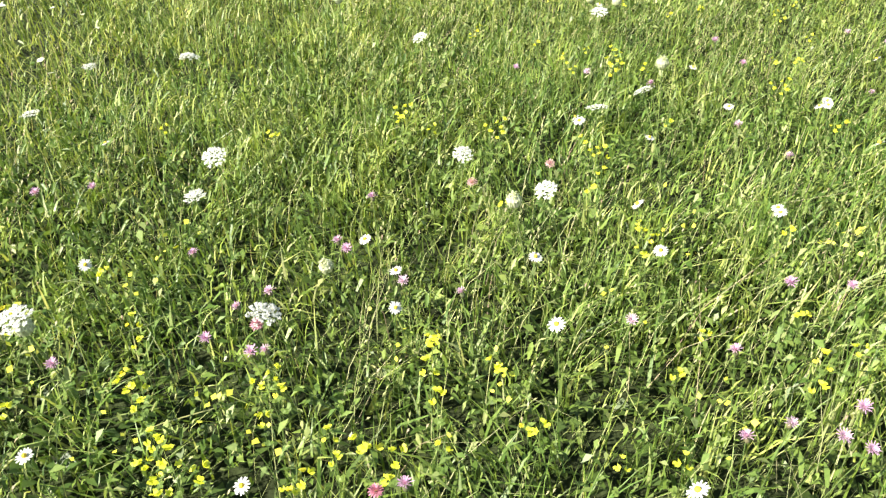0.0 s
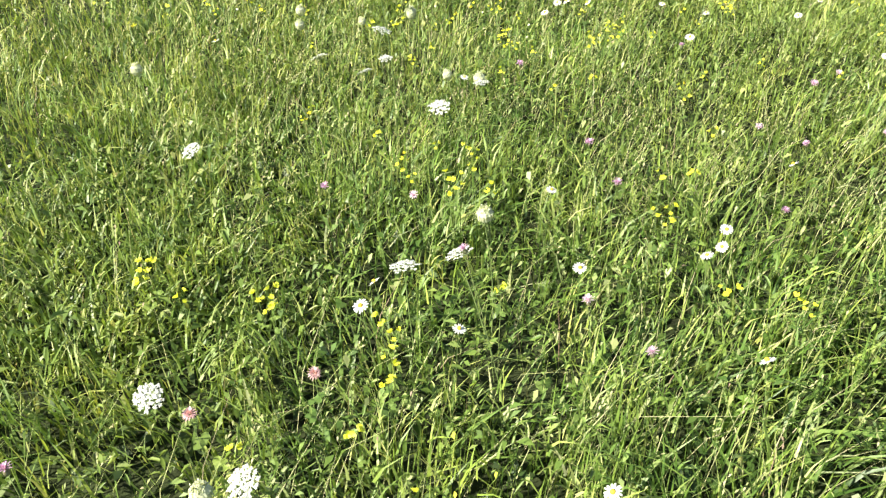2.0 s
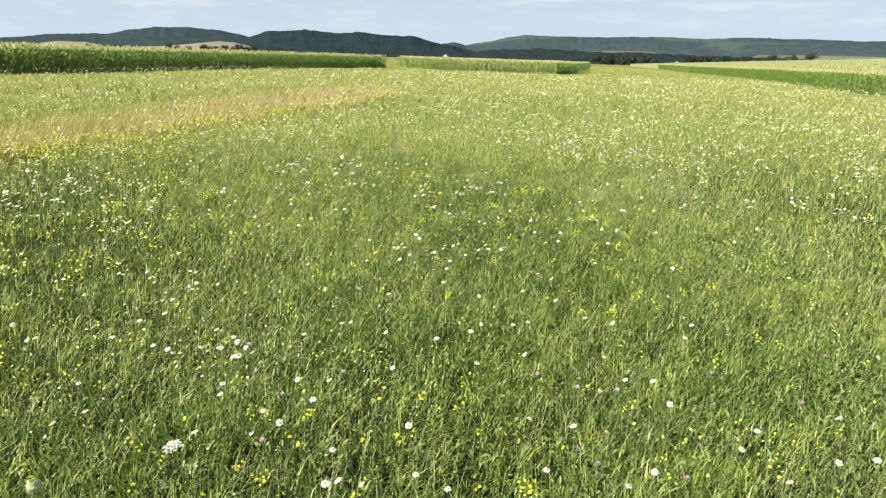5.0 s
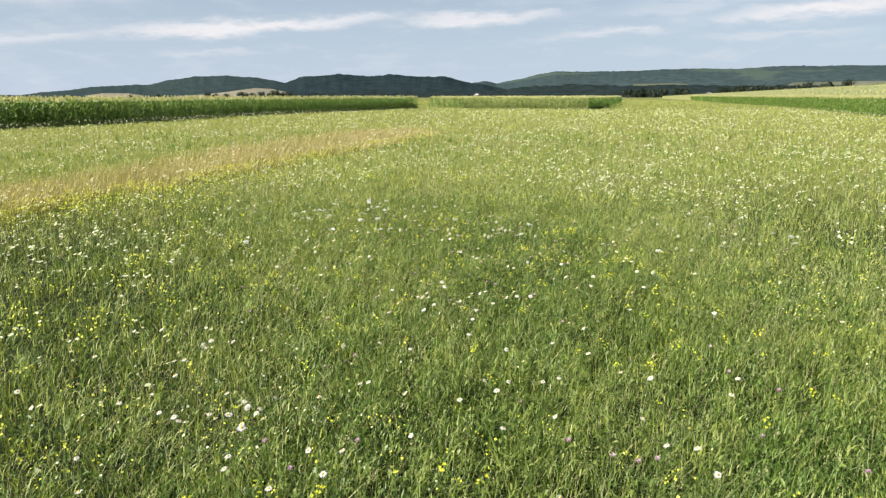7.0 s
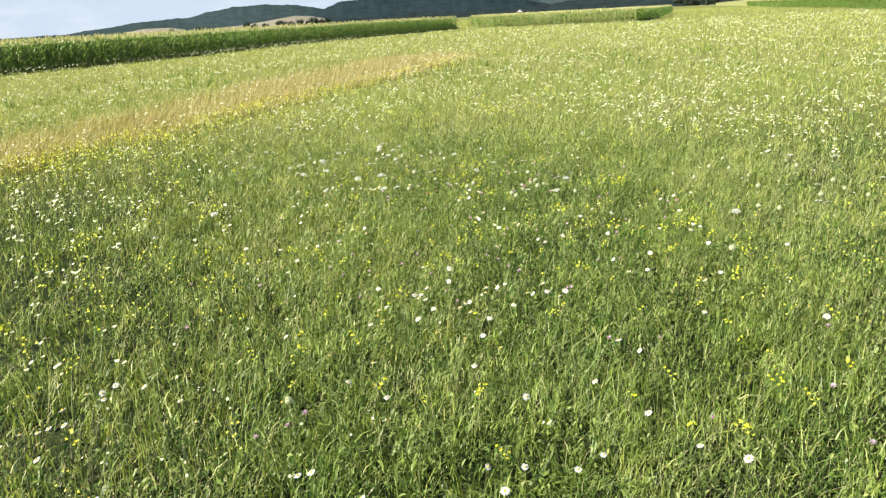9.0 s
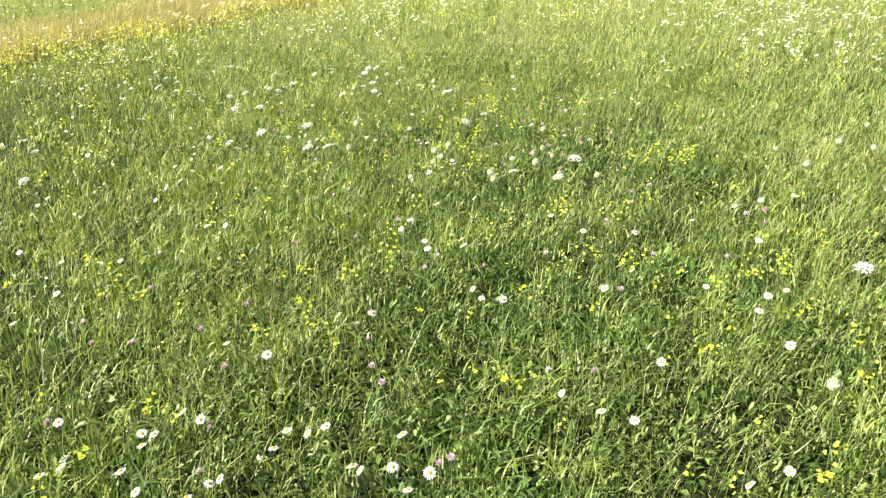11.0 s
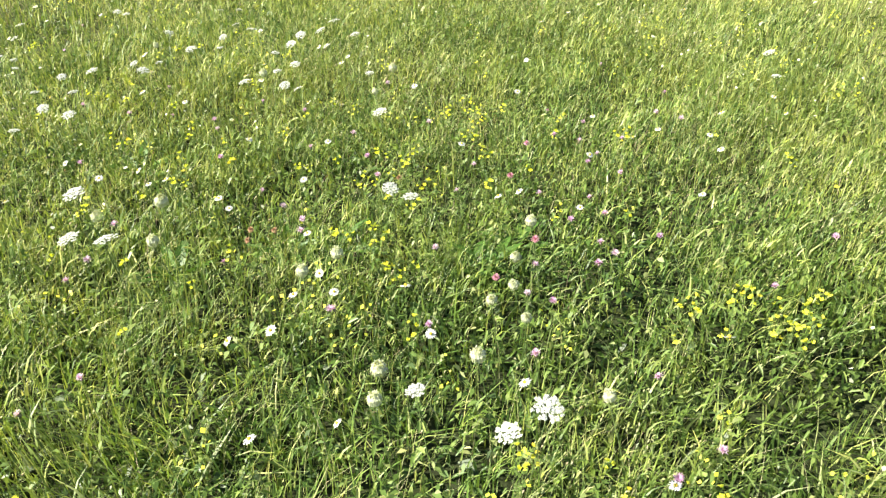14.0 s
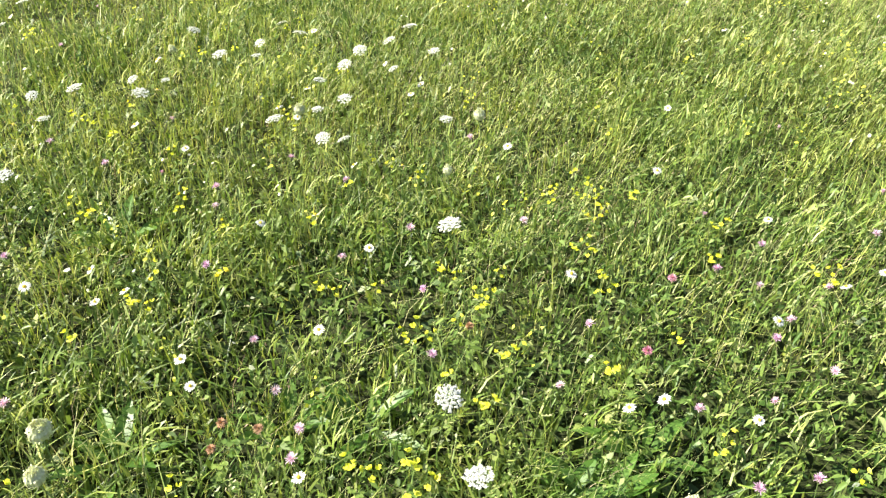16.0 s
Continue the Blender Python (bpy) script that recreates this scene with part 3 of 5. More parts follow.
def make_daisy(height, sway, radius, tilt, seed, label):
    r = random.Random(seed)
    root = thing("daisy", label, "wildflower", "white daisies in the meadow")
    s, p, d, lf = Build(), Build(), Build(), Build()
    s.tube(bent_stem(height - 0.004, sway), 0.0012, 0.0009, 4)
    n = 15
    droop = r.uniform(-0.25, 0.5)
    for i in range(n):
        w = 2 * math.pi * i / n + r.uniform(-0.07, 0.07)
        out = Vector((math.cos(w), math.sin(w), r.uniform(-0.06, 0.10)))
        flat_lobe(p, out * radius * 0.22, out, (0, 0, 1), radius * 0.8 * r.uniform(0.86, 1.08), radius * 0.25, droop * 0.6)
    q = radius * 0.31
    d.lathe([(q * 0.7, -0.002), (q, 0.0020), (q * 0.9, 0.0046), (q * 0.55, 0.0066), (q * 0.15, 0.0074)], 9)
    leaflets(lf, (0, 0, 0), (1, 0, 0.5), 0.045, 4, 0.013)
    part("stem", s.mesh("stem", STEM), root)
    feather = lf.mesh("leaf", HERB)
    for k in range(2):
        z = height * (0.35 + 0.22 * k)
        part("leaf", feather, root, "", pose(sway * (z / height) ** 1.7, 0, z, 0, 0, 140 * k + 57 * seed))
    head = part("petals", p.mesh("petals", WHITE), root, "ring of white petals", head_pose(height, sway, tilt))
    part("disc", d.mesh("disc", YOLK, True), head, "yellow domed disc")
    return root


def yellow_bloom():
    """One pea-like flower: a raised standard and two wings."""
    b = Build()
    flat_lobe(b, (0, 0, 0), (-0.3, 0, 1), (-1, 0, 0.2), 0.013, 0.015, 0.3, 0.8)
    for s in (-1, 1):
        flat_lobe(b, (0, 0.001 * s, 0), (0.8, 0.55 * s, 0.45), (0, 0, 1), 0.013, 0.011, 0.3, 0.8)
    flat_lobe(b, (0, 0, 0), (1, 0, 0.1), (0, 0, 1), 0.010, 0.006, -0.2, 0.5)
    return b.mesh("bloom", YELLOW)


def clover_leaf(size, name):
    """Three leaflets joined at their base."""
    b = Build()
    b.v.append((0, 0, 0))
    for j in (-1, 0, 1):
        c, sn = math.cos(0.95 * j), math.sin(0.95 * j)
        k = len(b.v)
        for f, w, z in ((0.45, 0.32, 0.25), (0.85, 0.26, 0.28), (1.0, 0.0, 0.22), (0.85, -0.26, 0.28), (0.45, -0.32, 0.25)):
            b.v.append((size * (f * c - w * sn), size * (f * sn + w * c), size * z))
        b.f.append((0, k + 4, k + 3, k + 2, k + 1, k))
    return b.mesh(name, HERB)


YELLOW_BLOOM, TREFOIL_LEAF = yellow_bloom(), clover_leaf(0.016, "trefoil_leaf")


def make_trefoil(height, blooms, spread, seed, label):
    r = random.Random(seed)
    root = thing("yellow_trefoil", label, "wildflower", "yellow trefoils in the meadow")
    s = Build()
    stem = part("stem", None, root)
    for i in range(blooms):
        w = i * 2.39996 + seed
        q = spread * math.sqrt((i + 0.3) / blooms)
        z = height * r.uniform(0.82, 1.05)
        tip = (q * math.cos(w), q * math.sin(w), z)
        s.tube([(0, 0, height * 0.25), (tip[0] * 0.7, tip[1] * 0.7, z * 0.7), tip], 0.0009, 0.0006, 3)
        part("leaf", TREFOIL_LEAF, root, "", pose(tip[0] * 0.7, tip[1] * 0.7, z * 0.7, 0, 0, math.degrees(w) + 90))
        for k in range(3):
            part("bloom", YELLOW_BLOOM, root, "", pose(tip[0] + 0.011 * math.cos(w + 2.2 * k), tip[1] + 0.011 * math.sin(w + 2.2 * k), tip[2] - 0.012 * k + 0.008, r.uniform(-25, 25), r.uniform(-25, 25), math.degrees(w) + 125 * k) @ Matrix.Scale(r.uniform(0.65, 1.0), 4))
    s.tube([(0, 0, 0), (0.003, 0.002, height * 0.25)], 0.0012, 0.001, 3)
    bpy.data.objects.remove(stem)
    part("stem", s.mesh("stem", STEM), root)
    return root


def make_knapweed(height, sway, radius, tilt, seed, label):
    r = random.Random(seed)
    root = thing("knapweed", label, "wildflower", "lilac knapweeds in the meadow")
    s, p, c, lf = Build(), Build(), Build(), Build()
    s.tube(bent_stem(height - radius * 0.7, sway), 0.0013, 0.001, 4)
    for i in range(34):
        w, t = i * 2.39996, (i + 0.5) / 34
        e = 0.25 + 1.0 * (1 - t)
        out = Vector((math.cos(w) * math.cos(e), math.sin(w) * math.cos(e), math.sin(e)))
        flat_lobe(p, out * 0.001, out, out.cross(Vector((-math.sin(w), math.cos(w), 0))), radius * r.uniform(0.8, 1.1), radius * 0.15, 0.2, 0.5)
    q = radius * 0.42
    c.lathe([(0.001, -radius * 0.85), (q * 0.8, -radius * 0.65), (q, -radius * 0.35), (q * 0.75, 0), (q * 0.6, radius * 0.12)], 8)
    flat_lobe(lf, (0, 0, 0), (1, 0, 0.6), (0, 0, 1), 0.055, 0.012, 0.4, 0.2)
    part("stem", s.mesh("stem", STEM), root)
    blade = lf.mesh("leaf", HERB)
    for k in range(2):
        z = height * (0.35 + 0.25 * k)
        part("leaf", blade, root, "", pose(sway * (z / height) ** 1.7, 0, z, 0, 0, 140 * k + 57 * seed))
    head = part("flower_head", p.mesh("flower_head", PINK), root, "shaggy lilac-pink flower head", head_pose(height, sway, tilt))
    part("calyx", c.mesh("calyx", CALYX, True), head)
    return root


def make_clover(height, sway, radius, seed, label, material, name):
    r = random.Random(seed)
    root = thing(name, label, "wildflower", "clover heads in the meadow")
    s, p = Build(), Build()
    s.tube(bent_stem(height - radius * 0.6, sway), 0.0012, 0.001, 4)
    for i in range(64):
        w, t = i * 2.39996, (i + 0.5) / 64
        e = math.asin(1 - 1.6 * t)
        out = Vector((math.cos(w) * math.cos(e), math.sin(w) * math.cos(e), math.sin(e) + 0.25)).normalized()
        flat_lobe(p, out * radius * 0.25, out, out.cross(Vector((-math.sin(w), math.cos(w), 0))), radius * r.uniform(0.68, 0.9), radius * 0.2, 0.15, 0.4)
    part("stem", s.mesh("stem", STEM), root)
    lf = clover_leaf(0.028, "clover_leaf")
    for k in range(3):
        z = height * (0.35 + 0.2 * k)
        part("leaf", lf, root, "", pose(sway * (z / height) ** 1.7, 0, z, 0, 0, 126 * k + 57 * seed))
    part("flower_head", p.mesh("flower_head", material), root, "", head_pose(height, sway, 8))
    return root


def make_rosette(size, seed, label):
    """A clump of broad pointed leaves on short stalks."""
    r = random.Random(seed)
    root = thing("broad_leaved_plant", label, "plant", "broad-leaved plants in the grass")
    for i in range(9):
        b = Build()
        w = i * 2.39996 + r.uniform(-0.3, 0.3)
        up = r.uniform(0.5, 1.5)
        out = Vector((math.cos(w), math.sin(w), up)).normalized()
        side = Vector((-math.sin(w), math.cos(w), r.uniform(-0.3, 0.3)))
        long = size * r.uniform(0.75, 1.1)
        mids, widths = [], []
        for k in range(7):
            t = k / 6
            mids.append(out * long * t + Vector((math.cos(w), math.sin(w), -0.9)) * long * 0.22 * t * t)
            widths.append(0.0015 + long * 0.115 * math.sin(math.pi * max(0.0, (t - 0.22) / 0.78)) ** 0.8 if t > 0.22 else 0.002)
        b.folded(mids, widths, side, 0.35)
        part("leaf", b.mesh("leaf", BROAD), root)
    return root


# ---- where the flowers stand (x, y of each head; for yellow the number of bunches) ----
CARROT_A = [(-0.52, 1.73), (-0.32, 2.48), (-1.04, 2.8), (1.03, 2.96), (0.73, 4.23), (0.84, 5.33), (-0.73, 11.66), (1.2, 11.98), (0.59, 12.01), (1.34, 12.02)]
CARROT_B = [(-0.49, 12.6), (0.12, 12.99), (-0.08, 13.17), (-0.14, 13.41), (-0.49, 13.44), (-0.05, 13.56), (-0.77, 13.58), (-1.05, 13.76), (-0.97, 13.92), (1.01, 14.03), (0.23, 14.67), (3.71, 14.72), (3.69, 15.17)]
CARROT_PLACES = CARROT_A + CARROT_B
NEST_A = [(-0.52, 1.75), (0.11, 1.99), (0.57, 2.3), (1.09, 4.12), (0.98, 4.16), (-0.24, 4.24), (0.3, 4.74), (0.58, 4.78), (0.79, 4.9), (0.28, 4.94), (1.26, 7.63), (2.56, 11.61), (2.51, 11.72), (2.86, 12.09), (2.08, 12.11), (1.45, 12.11), (2.73, 12.15), (1.13, 12.18), (2.13, 12.25), (2.78, 12.26), (2.75, 12.7), (0.88, 13.88), (-0.05, 14.14), (1.56, 14.21)]
NEST_PLACES = NEST_A
DAISY_A = [(0.06, 1.4), (0.88, 1.42), (-0.38, 1.45), (0.27, 2.06), (-0.55, 2.06), (0.17, 2.2), (-0.8, 2.78), (2.03, 2.82), (2.1, 2.83), (1.03, 4.27), (-1.05, 4.3), (2.02, 4.7), (1.42, 5.06), (2.32, 5.13), (2, 5.16), (2.77, 5.17), (1.65, 5.2), (1.49, 5.2), (3.5, 5.21), (1.55, 5.23), (1.87, 5.27), (2.44, 5.3), (3.8, 5.36), (4, 5.39)]
DAISY_B = [(3.4, 5.47), (2.81, 5.63), (0.85, 5.64), (3.56, 5.66), (1.84, 5.7), (2.66, 5.71), (0.17, 5.72), (4.07, 5.8), (0.27, 5.84), (1.12, 5.85), (3.22, 5.94), (1.35, 5.98), (0.87, 6.04), (-0.14, 6.13), (0.1, 6.15), (0.85, 6.16), (1.24, 6.22), (1.42, 6.22), (3.08, 6.25), (0.68, 6.37), (2.25, 6.45), (3.04, 6.56), (4.79, 6.59), (0.42, 6.63), (-0.69, 6.7), (0.21, 6.79), (0.76, 6.83)]
DAISY_C = [(1.21, 6.89), (1.71, 6.95), (0.63, 6.97), (2.26, 6.98), (-0.66, 7), (2.56, 7.11), (1.42, 7.11), (2.2, 7.13), (1.47, 7.13), (3.81, 7.15), (3.26, 7.17), (3.1, 7.27), (-1.02, 7.42), (2.49, 7.48), (0.84, 7.55), (0.1, 7.7), (1.21, 7.72), (1.71, 7.74), (0.15, 7.85), (0.21, 7.85), (2.75, 7.86), (0.24, 7.94), (-0.07, 7.96), (2.14, 8.06), (1.61, 8.13), (3.04, 8.2), (-0.22, 8.22), (1.35, 8.23), (2.3, 8.28), (5.12, 8.33), (2.96, 8.34), (2.1, 8.41), (2.19, 8.45)]
DAISY_D = [(1.02, 8.52), (4.19, 8.58), (1.51, 8.66), (3.53, 8.7), (4.17, 8.73), (1.88, 8.88), (2.06, 8.89), (1.91, 8.93), (2.09, 8.94), (2.71, 9.04), (2.53, 9.1), (2.51, 9.11), (2.62, 9.12), (2.74, 9.12), (2.23, 9.14), (2.23, 9.24), (3.7, 9.25), (2.62, 9.29), (3.36, 9.49), (1.95, 9.65), (0.74, 9.7), (1.76, 9.71), (3.46, 9.86), (4.51, 9.96), (0.74, 9.97), (3.95, 10.06), (2.71, 10.24), (0.53, 10.28), (2.66, 10.32), (0.83, 10.34), (0.22, 10.34)]
DAISY_E = [(3.24, 10.42), (3.68, 10.5), (4.02, 10.52), (3.37, 10.62), (1.2, 10.68), (2.35, 10.71), (2.53, 10.78), (2.31, 10.79), (1.05, 10.82), (1.15, 10.84), (2.51, 10.85), (3.98, 11.04), (3.38, 11.05), (2.93, 11.23), (3.69, 11.27), (0.46, 11.37), (0.49, 11.5), (3.93, 11.51), (4.08, 11.62), (0.47, 11.67), (4.27, 11.71), (1.98, 11.76), (0.29, 11.76), (0.63, 11.78), (2.08, 11.85), (2.06, 12.05), (2.18, 12.1)]
DAISY_F = [(2.08, 12.19), (2.42, 12.22), (0.6, 12.26), (3.5, 12.28), (1.51, 12.5), (1.42, 12.57), (4.32, 12.61), (1.68, 12.84), (2.55, 12.97), (2.62, 13.04), (1.6, 13.24), (3.37, 13.26), (-0.13, 13.3), (2.85, 13.49), (3.44, 13.77), (3.03, 13.78), (3.38, 13.92), (3.13, 13.92), (-0.13, 14.11), (1.73, 14.12), (2.32, 14.21), (3.44, 14.26), (3.74, 15.51), (2.29, 16.03), (3.69, 16.19), (3.14, 16.4)]
DAISY_PLACES = DAISY_A + DAISY_B + DAISY_C + DAISY_D + DAISY_E + DAISY_F
PINK_A = [(0.37, 1.41), (1.2, 1.51), (1, 1.54), (1.16, 1.54), (1.08, 1.56), (1.23, 1.62), (-0.45, 1.69), (-0.02, 1.75), (0.02, 1.76), (1.04, 1.78), (-0.09, 1.91), (-0.03, 1.97), (0.45, 1.97), (1.36, 2.01), (0.29, 2.01), (-0.27, 2.13), (-0.88, 2.44), (-0.72, 2.47), (1.34, 2.9), (0.88, 3.39), (0.6, 3.44), (2.16, 3.7), (2.52, 3.71), (2.5, 3.76)]
PINK_B = [(2.45, 3.77), (2.04, 3.82), (2.36, 4.18), (1.26, 4.41), (3.49, 4.77), (3.04, 5.23), (2.67, 5.26), (2.68, 5.35), (2.63, 5.47), (3.95, 5.96), (2.89, 6.08), (2.98, 6.1), (2.77, 6.13), (2.58, 6.31), (1.48, 6.32), (1, 6.33), (3.62, 6.34), (3.98, 6.95), (3.79, 7.25), (1.17, 7.4), (3.22, 7.47), (1.29, 7.5), (1.33, 7.61), (1.38, 9.13), (1.97, 9.19), (1.84, 9.55), (2.46, 9.55), (2.39, 9.65), (1.37, 9.65), (3.06, 9.74), (1.05, 9.76), (3.23, 9.76), (1.59, 9.79)]
PINK_C = [(2.33, 9.83), (2.25, 9.93), (1.69, 10), (1.16, 10.08), (3.31, 10.41), (0.99, 10.45), (2.39, 10.48), (2.68, 10.56), (2.42, 10.62), (1.65, 10.66), (2.95, 10.74), (1.95, 10.78), (3.81, 10.83), (2.1, 11.04), (3.23, 11.2), (4.06, 11.27), (3.97, 11.4), (1.66, 11.47), (3.36, 11.64), (3.47, 11.78), (1.23, 11.99), (2.21, 12), (2.92, 12.01), (2.23, 12.02), (2.56, 12.04), (1.73, 12.15), (1.15, 12.25), (2.91, 12.29), (2.82, 12.31), (1.88, 12.44), (2.42, 12.48), (2.82, 12.48), (1.84, 12.52), (3.03, 12.58), (1.72, 12.58), (3.64, 12.63), (3.07, 12.66)]
PINK_D = [(0.62, 12.66), (3.02, 12.73), (3.22, 12.84), (2.87, 12.86), (1.2, 12.92), (3, 12.96), (2.37, 12.96), (2.71, 13.05), (3.87, 13.06), (1.57, 13.16), (1.01, 13.21), (2.36, 13.23), (0.44, 13.24), (0.69, 13.29), (0.92, 13.31), (3.01, 13.36), (2.85, 13.42), (2.89, 13.53), (1.31, 13.58), (1.04, 13.62), (1.99, 13.64), (2.79, 13.64), (0.41, 13.65), (2.65, 13.68), (2.98, 13.75), (2.75, 13.88), (2.56, 13.98), (3.23, 14.1), (3.1, 14.15), (2.72, 14.85)]
PINK_PLACES = PINK_A + PINK_B + PINK_C + PINK_D
ROSE_A = [(0.31, 1.42), (-0.05, 1.87), (0.46, 2.56), (0.69, 2.67), (4.09, 11.54), (2.68, 12.41), (2.76, 12.72), (2.53, 13.22), (2.52, 13.59)]
ROSE_PLACES = ROSE_A
FADED_A = [(1.64, 12.42), (1.61, 12.50), (1.70, 12.52), (2.02, 13.14)]
FADED_PLACES = FADED_A
YELLOW_A = [(-0.08, 1.43, 4), (0.14, 1.45, 2), (0.3, 1.49, 4), (0.88, 1.51, 1), (0.77, 1.52, 1), (-0.16, 1.52, 3), (0.42, 1.55, 1), (0.19, 1.55, 2), (-0.52, 1.6, 1), (0.03, 1.61, 1), (0.6, 1.62, 2), (-0.26, 1.66, 3), (0.39, 1.67, 2), (0.53, 1.73, 1), (0.02, 1.73, 3), (1.2, 1.73, 2), (-0.33, 1.75, 1), (0.92, 1.77, 1), (1.34, 1.86, 1), (-0.35, 1.87, 2), (0.38, 1.87, 2), (1.01, 1.92, 1), (-0.69, 1.95, 2), (1.26, 1.98, 1), (-0.53, 2.11, 1), (0.91, 2.16, 1), (1.33, 2.32, 1), (0.81, 2.5, 1), (0.55, 2.51, 1)]
YELLOW_B = [(0.86, 2.68, 2), (0.85, 2.86, 2), (-0.24, 2.86, 1), (1.91, 2.95, 2), (-0.68, 2.95, 1), (0.53, 2.95, 3), (0.3, 2.96, 1), (1.13, 2.99, 1), (1.73, 3.02, 2), (0.19, 3.04, 3), (1.12, 3.42, 1), (1, 3.5, 3), (1.66, 3.52, 1), (1.77, 3.57, 1), (0.85, 3.64, 2), (1.07, 3.67, 1), (0.83, 3.76, 1), (1.07, 3.79, 2), (1.9, 3.85, 1), (0.93, 3.86, 1), (0.72, 3.93, 1), (2.74, 4, 1), (0.42, 4.11, 2), (1.91, 4.21, 1), (2.71, 4.24, 2), (1.91, 4.34, 1), (1.4, 4.35, 1), (2.02, 4.37, 1), (2.59, 4.41, 1)]
YELLOW_C = [(2.86, 4.42, 1), (1.58, 4.45, 1), (1.2, 4.49, 1), (2.31, 4.55, 1), (0.82, 4.64, 2), (1.35, 4.69, 1), (1.62, 4.79, 3), (1.25, 4.8, 3), (0.89, 4.83, 1), (0.33, 4.85, 1), (1.73, 4.89, 4), (1.23, 4.92, 3), (1.92, 4.94, 1), (0.71, 4.99, 1), (0.59, 5.03, 1), (0.89, 5.05, 1), (1.8, 5.14, 2), (0.72, 5.17, 2), (0.03, 5.17, 1), (1.63, 5.19, 2), (0.97, 5.21, 2), (2.15, 5.28, 1), (-0.11, 5.45, 1), (1.08, 5.48, 2), (0.72, 5.54, 1), (1.28, 5.69, 1), (2.19, 5.72, 1), (-0.18, 5.75, 1), (0.76, 5.83, 1), (2.11, 5.97, 2)]
YELLOW_D = [(1.93, 6.12, 2), (0.2, 6.16, 1), (-0.34, 6.45, 1), (3.27, 6.97, 1), (3.13, 7.49, 1), (2.92, 7.74, 1), (1.66, 7.92, 2), (3.62, 8.31, 1), (0.87, 8.35, 1), (1.14, 8.46, 2), (3.64, 8.58, 1), (1.07, 8.68, 1), (-0.9, 8.78, 3), (-0.33, 8.89, 1), (3.58, 8.94, 1), (2.73, 9.06, 1), (1.55, 9.06, 2), (4.05, 9.18, 1), (1.77, 9.27, 1), (3.93, 9.34, 2), (3.54, 9.34, 1), (1.63, 9.35, 4), (4.01, 9.5, 1), (3.13, 9.51, 1), (3.8, 9.64, 1), (2.93, 9.66, 3), (2.65, 9.7, 1), (2.77, 9.78, 1), (3, 9.8, 1), (2.17, 9.86, 1)]
YELLOW_E = [(4.21, 9.93, 2), (3.49, 9.93, 1), (2.02, 9.97, 1), (0.93, 10.04, 1), (1.94, 10.07, 1), (2.67, 10.16, 1), (1.9, 10.17, 3), (2.44, 10.21, 1), (4.24, 10.23, 2), (0.87, 10.23, 2), (3.78, 10.28, 1), (3.53, 10.31, 1), (3.2, 10.37, 2), (2.88, 10.41, 1), (1.8, 10.45, 2), (1.66, 10.46, 1), (3.47, 10.57, 1), (1.38, 10.58, 1), (3.76, 10.59, 2), (3.93, 10.72, 3), (3.6, 10.75, 1), (3.35, 10.8, 4), (4.08, 10.8, 2), (3.92, 10.92, 1), (1.03, 10.92, 1), (3.2, 10.93, 2), (2.62, 11.03, 2), (0.9, 11.03, 2), (4.11, 11.05, 4)]
YELLOW_F = [(1.75, 11.09, 1), (1.05, 11.11, 1), (0.85, 11.22, 1), (1.01, 11.28, 1), (3, 11.41, 3), (3.27, 11.47, 1), (3.26, 11.61, 1), (2.97, 11.65, 3), (3.19, 11.71, 1), (1.56, 11.76, 1), (1, 12.04, 1), (2.49, 12.05, 2), (1.61, 12.07, 1), (1.3, 12.1, 1), (1.67, 12.27, 1), (3.34, 12.29, 1), (3.48, 12.3, 1), (2.3, 12.37, 4), (3.68, 12.38, 4), (2.37, 12.45, 1), (3.36, 12.47, 3), (3.74, 12.48, 4), (2.03, 12.5, 3), (2.16, 12.55, 4), (3.53, 12.56, 4), (3.65, 12.56, 2), (3.8, 12.65, 3), (1.1, 12.73, 3), (2.2, 12.85, 2)]
YELLOW_G = [(1.04, 12.85, 2), (2.06, 12.91, 1), (1.26, 12.93, 1), (1.91, 13.01, 4), (3.09, 13.02, 1), (2.79, 13.02, 2), (2.17, 13.06, 2), (1.72, 13.1, 1), (2, 13.1, 1), (2.47, 13.11, 2), (1.05, 13.19, 1), (2.03, 13.22, 3), (1.86, 13.32, 3), (2.61, 13.32, 1), (2.02, 13.37, 1), (0.55, 13.46, 1), (0.23, 13.47, 1), (2.33, 13.54, 4), (1.36, 13.81, 1), (1.48, 13.82, 1), (2.97, 13.84, 3), (1.26, 13.86, 1), (2.19, 13.93, 4), (1.98, 13.97, 4), (2.12, 14.02, 4), (2.28, 14.1, 2), (2.01, 14.18, 1), (2.07, 14.49, 1)]
YELLOW_PLACES = YELLOW_A + YELLOW_B + YELLOW_C + YELLOW_D + YELLOW_E + YELLOW_F + YELLOW_G
ROSETTE_A = [(3.70, 11.12), (3.62, 11.34), (1.29, 12.38), (1.64, 12.71), (1.83, 12.81), (2.45, 12.83), (2.54, 12.88), (2.61, 13.10), (0.49, 13.18)]
ROSETTE_PLACES = ROSETTE_A

